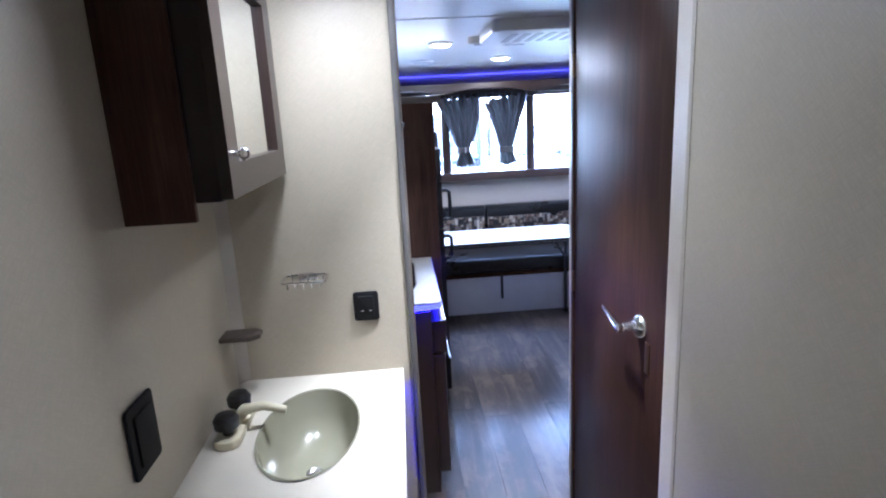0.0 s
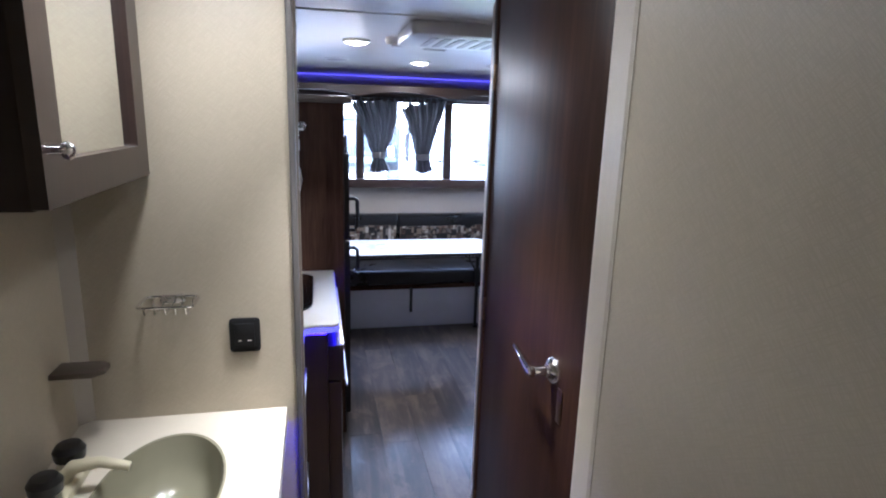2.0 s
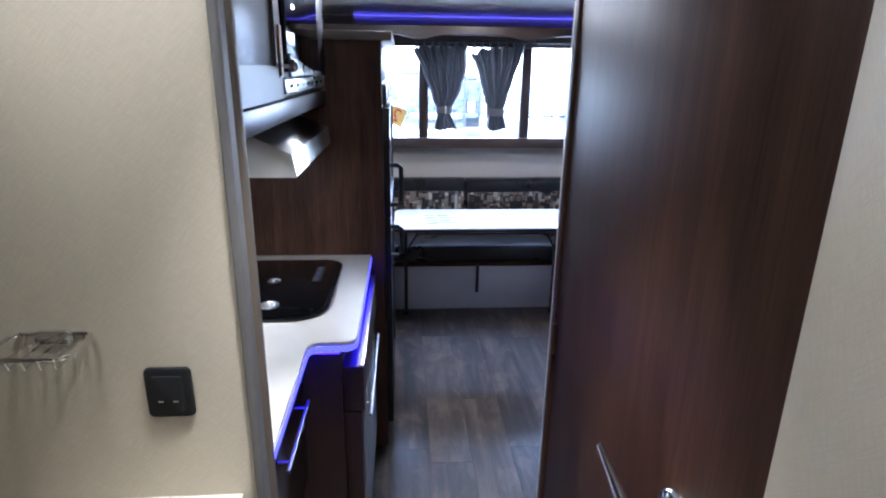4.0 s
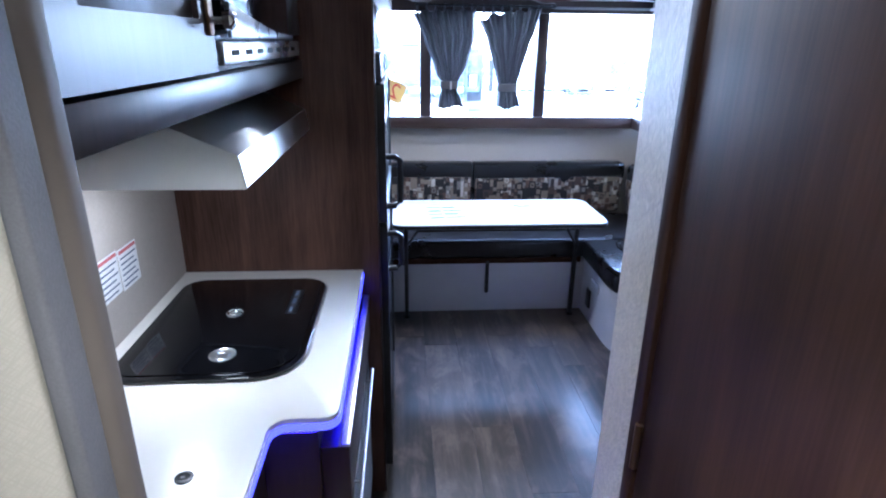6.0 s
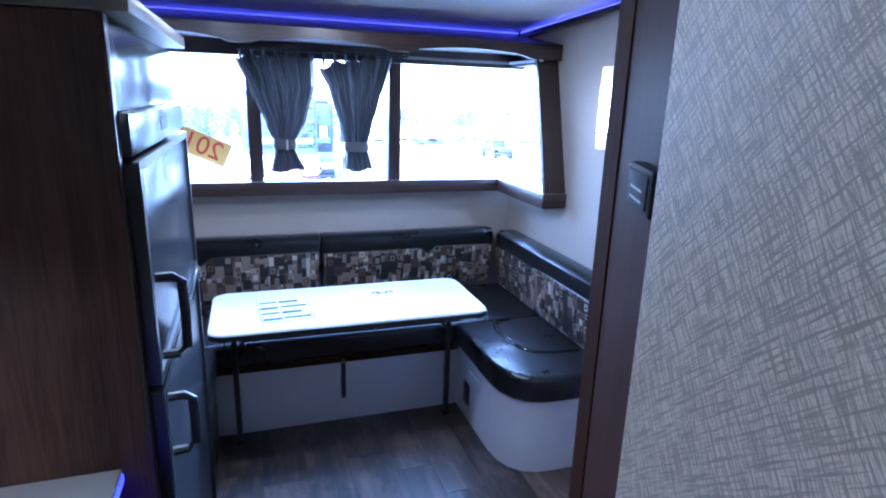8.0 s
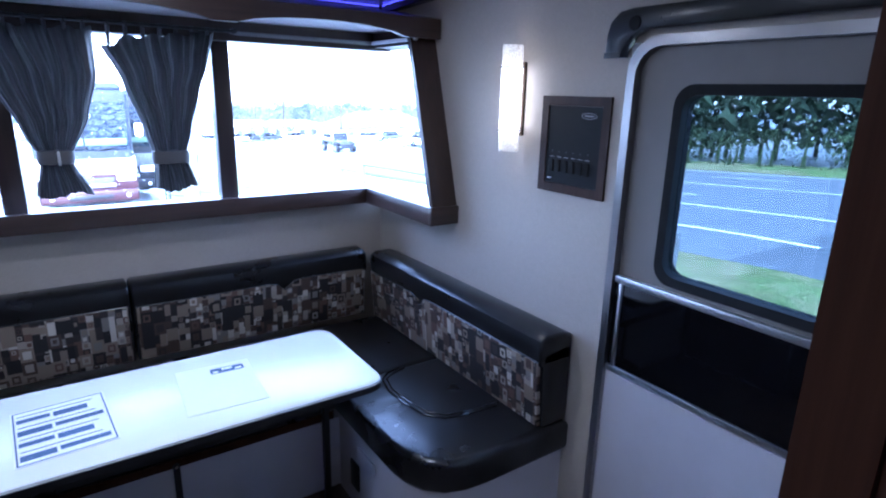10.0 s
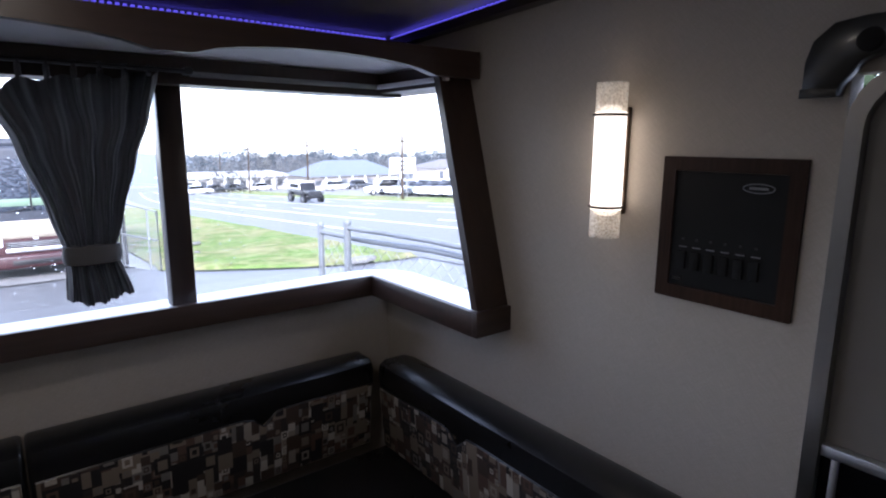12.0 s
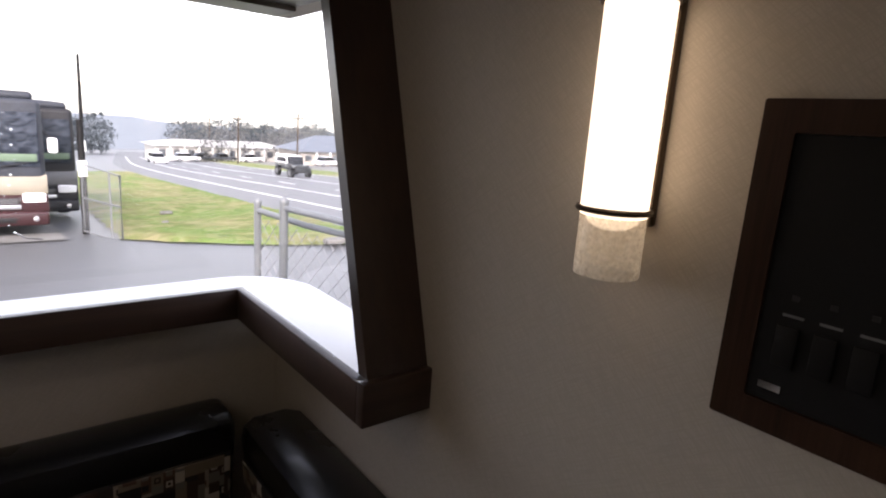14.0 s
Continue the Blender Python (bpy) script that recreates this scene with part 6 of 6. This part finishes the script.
# raindrops standing on the outside of the front panes
rng = random.Random(41)
M_DROP, t_, p_ = nodes_of("rain_drop")
p_.inputs["Base Color"].default_value = (1, 1, 1, 1)
p_.inputs["Roughness"].default_value = 0.02
p_.inputs["IOR"].default_value = 1.33
p_.inputs["Transmission Weight"].default_value = 1.0
vs, fs = [], []
for _ in range(900):
    r = rng.choice((0.0011, 0.0014, 0.0014, 0.0018, 0.0026))
    cx, cz = rng.uniform(0.05, 1.80), rng.uniform(1.14, 1.74)
    if abs(cx - 0.788) < 0.045 or abs(cx - 1.556) < 0.045:
        continue
    q, n = len(vs), 8
    for ring, (rr, dy) in enumerate(((1.0, 0.0), (0.75, 0.5), (0.35, 0.75))):
        vs += [(cx + r * rr * math.cos(k * math.tau / n), YF + 0.0445 + r * dy, cz + 1.15 * r * rr * math.sin(k * math.tau / n)) for k in range(n)]
    vs.append((cx, YF + 0.0445 + 0.82 * r, cz))
    for ring in range(2):
        a, b2 = q + ring * n, q + (ring + 1) * n
        fs += [(a + k, a + (k + 1) % n, b2 + (k + 1) % n, b2 + k) for k in range(n)]
    fs += [(q + 2 * n + k, q + 2 * n + (k + 1) % n, q + 3 * n) for k in range(n)]
    fs.append(tuple(q + k for k in range(n))[::-1])
me = bpy.data.meshes.new("rain_drops")
me.from_pydata(vs, [], fs)
me.shade_smooth()
me.materials.append(M_DROP)
drops = tagged(new("rain_drops", me), "clear raindrops on the outside of the window glass", "raindrops", kind="stuff")
drops.visible_shadow = False

# ---- floor planks ----
full = {}
rng = random.Random(11)
PW, PL = 0.180, 1.22
x = XL
while x < XR - 0.01:
    y = YB - rng.uniform(0.0, PL)
    w = min(PW, XR - x)
    while y < YF:
        a, c = max(y, YB), min(y + PL, YF)
        if c - a > 0.02 and c > -0.4:
            key = (round(w, 3), round(c - a, 3))
            if key not in full:
                b = box(B(), 0.0006, 0.0006, -0.004, key[0] - 0.0006, key[1] - 0.0006, 0.0)
                me = bpy.data.meshes.new("plank")
                bmesh.ops.recalc_face_normals(b, faces=b.faces)
                b.to_mesh(me)
                b.free()
                me.materials.append(M_PLANK)
                full[key] = me
            p = new("plank", full[key])
            p.location = (x, a, 0.0)
            p.parent = floor
        y += PL
    x += PW
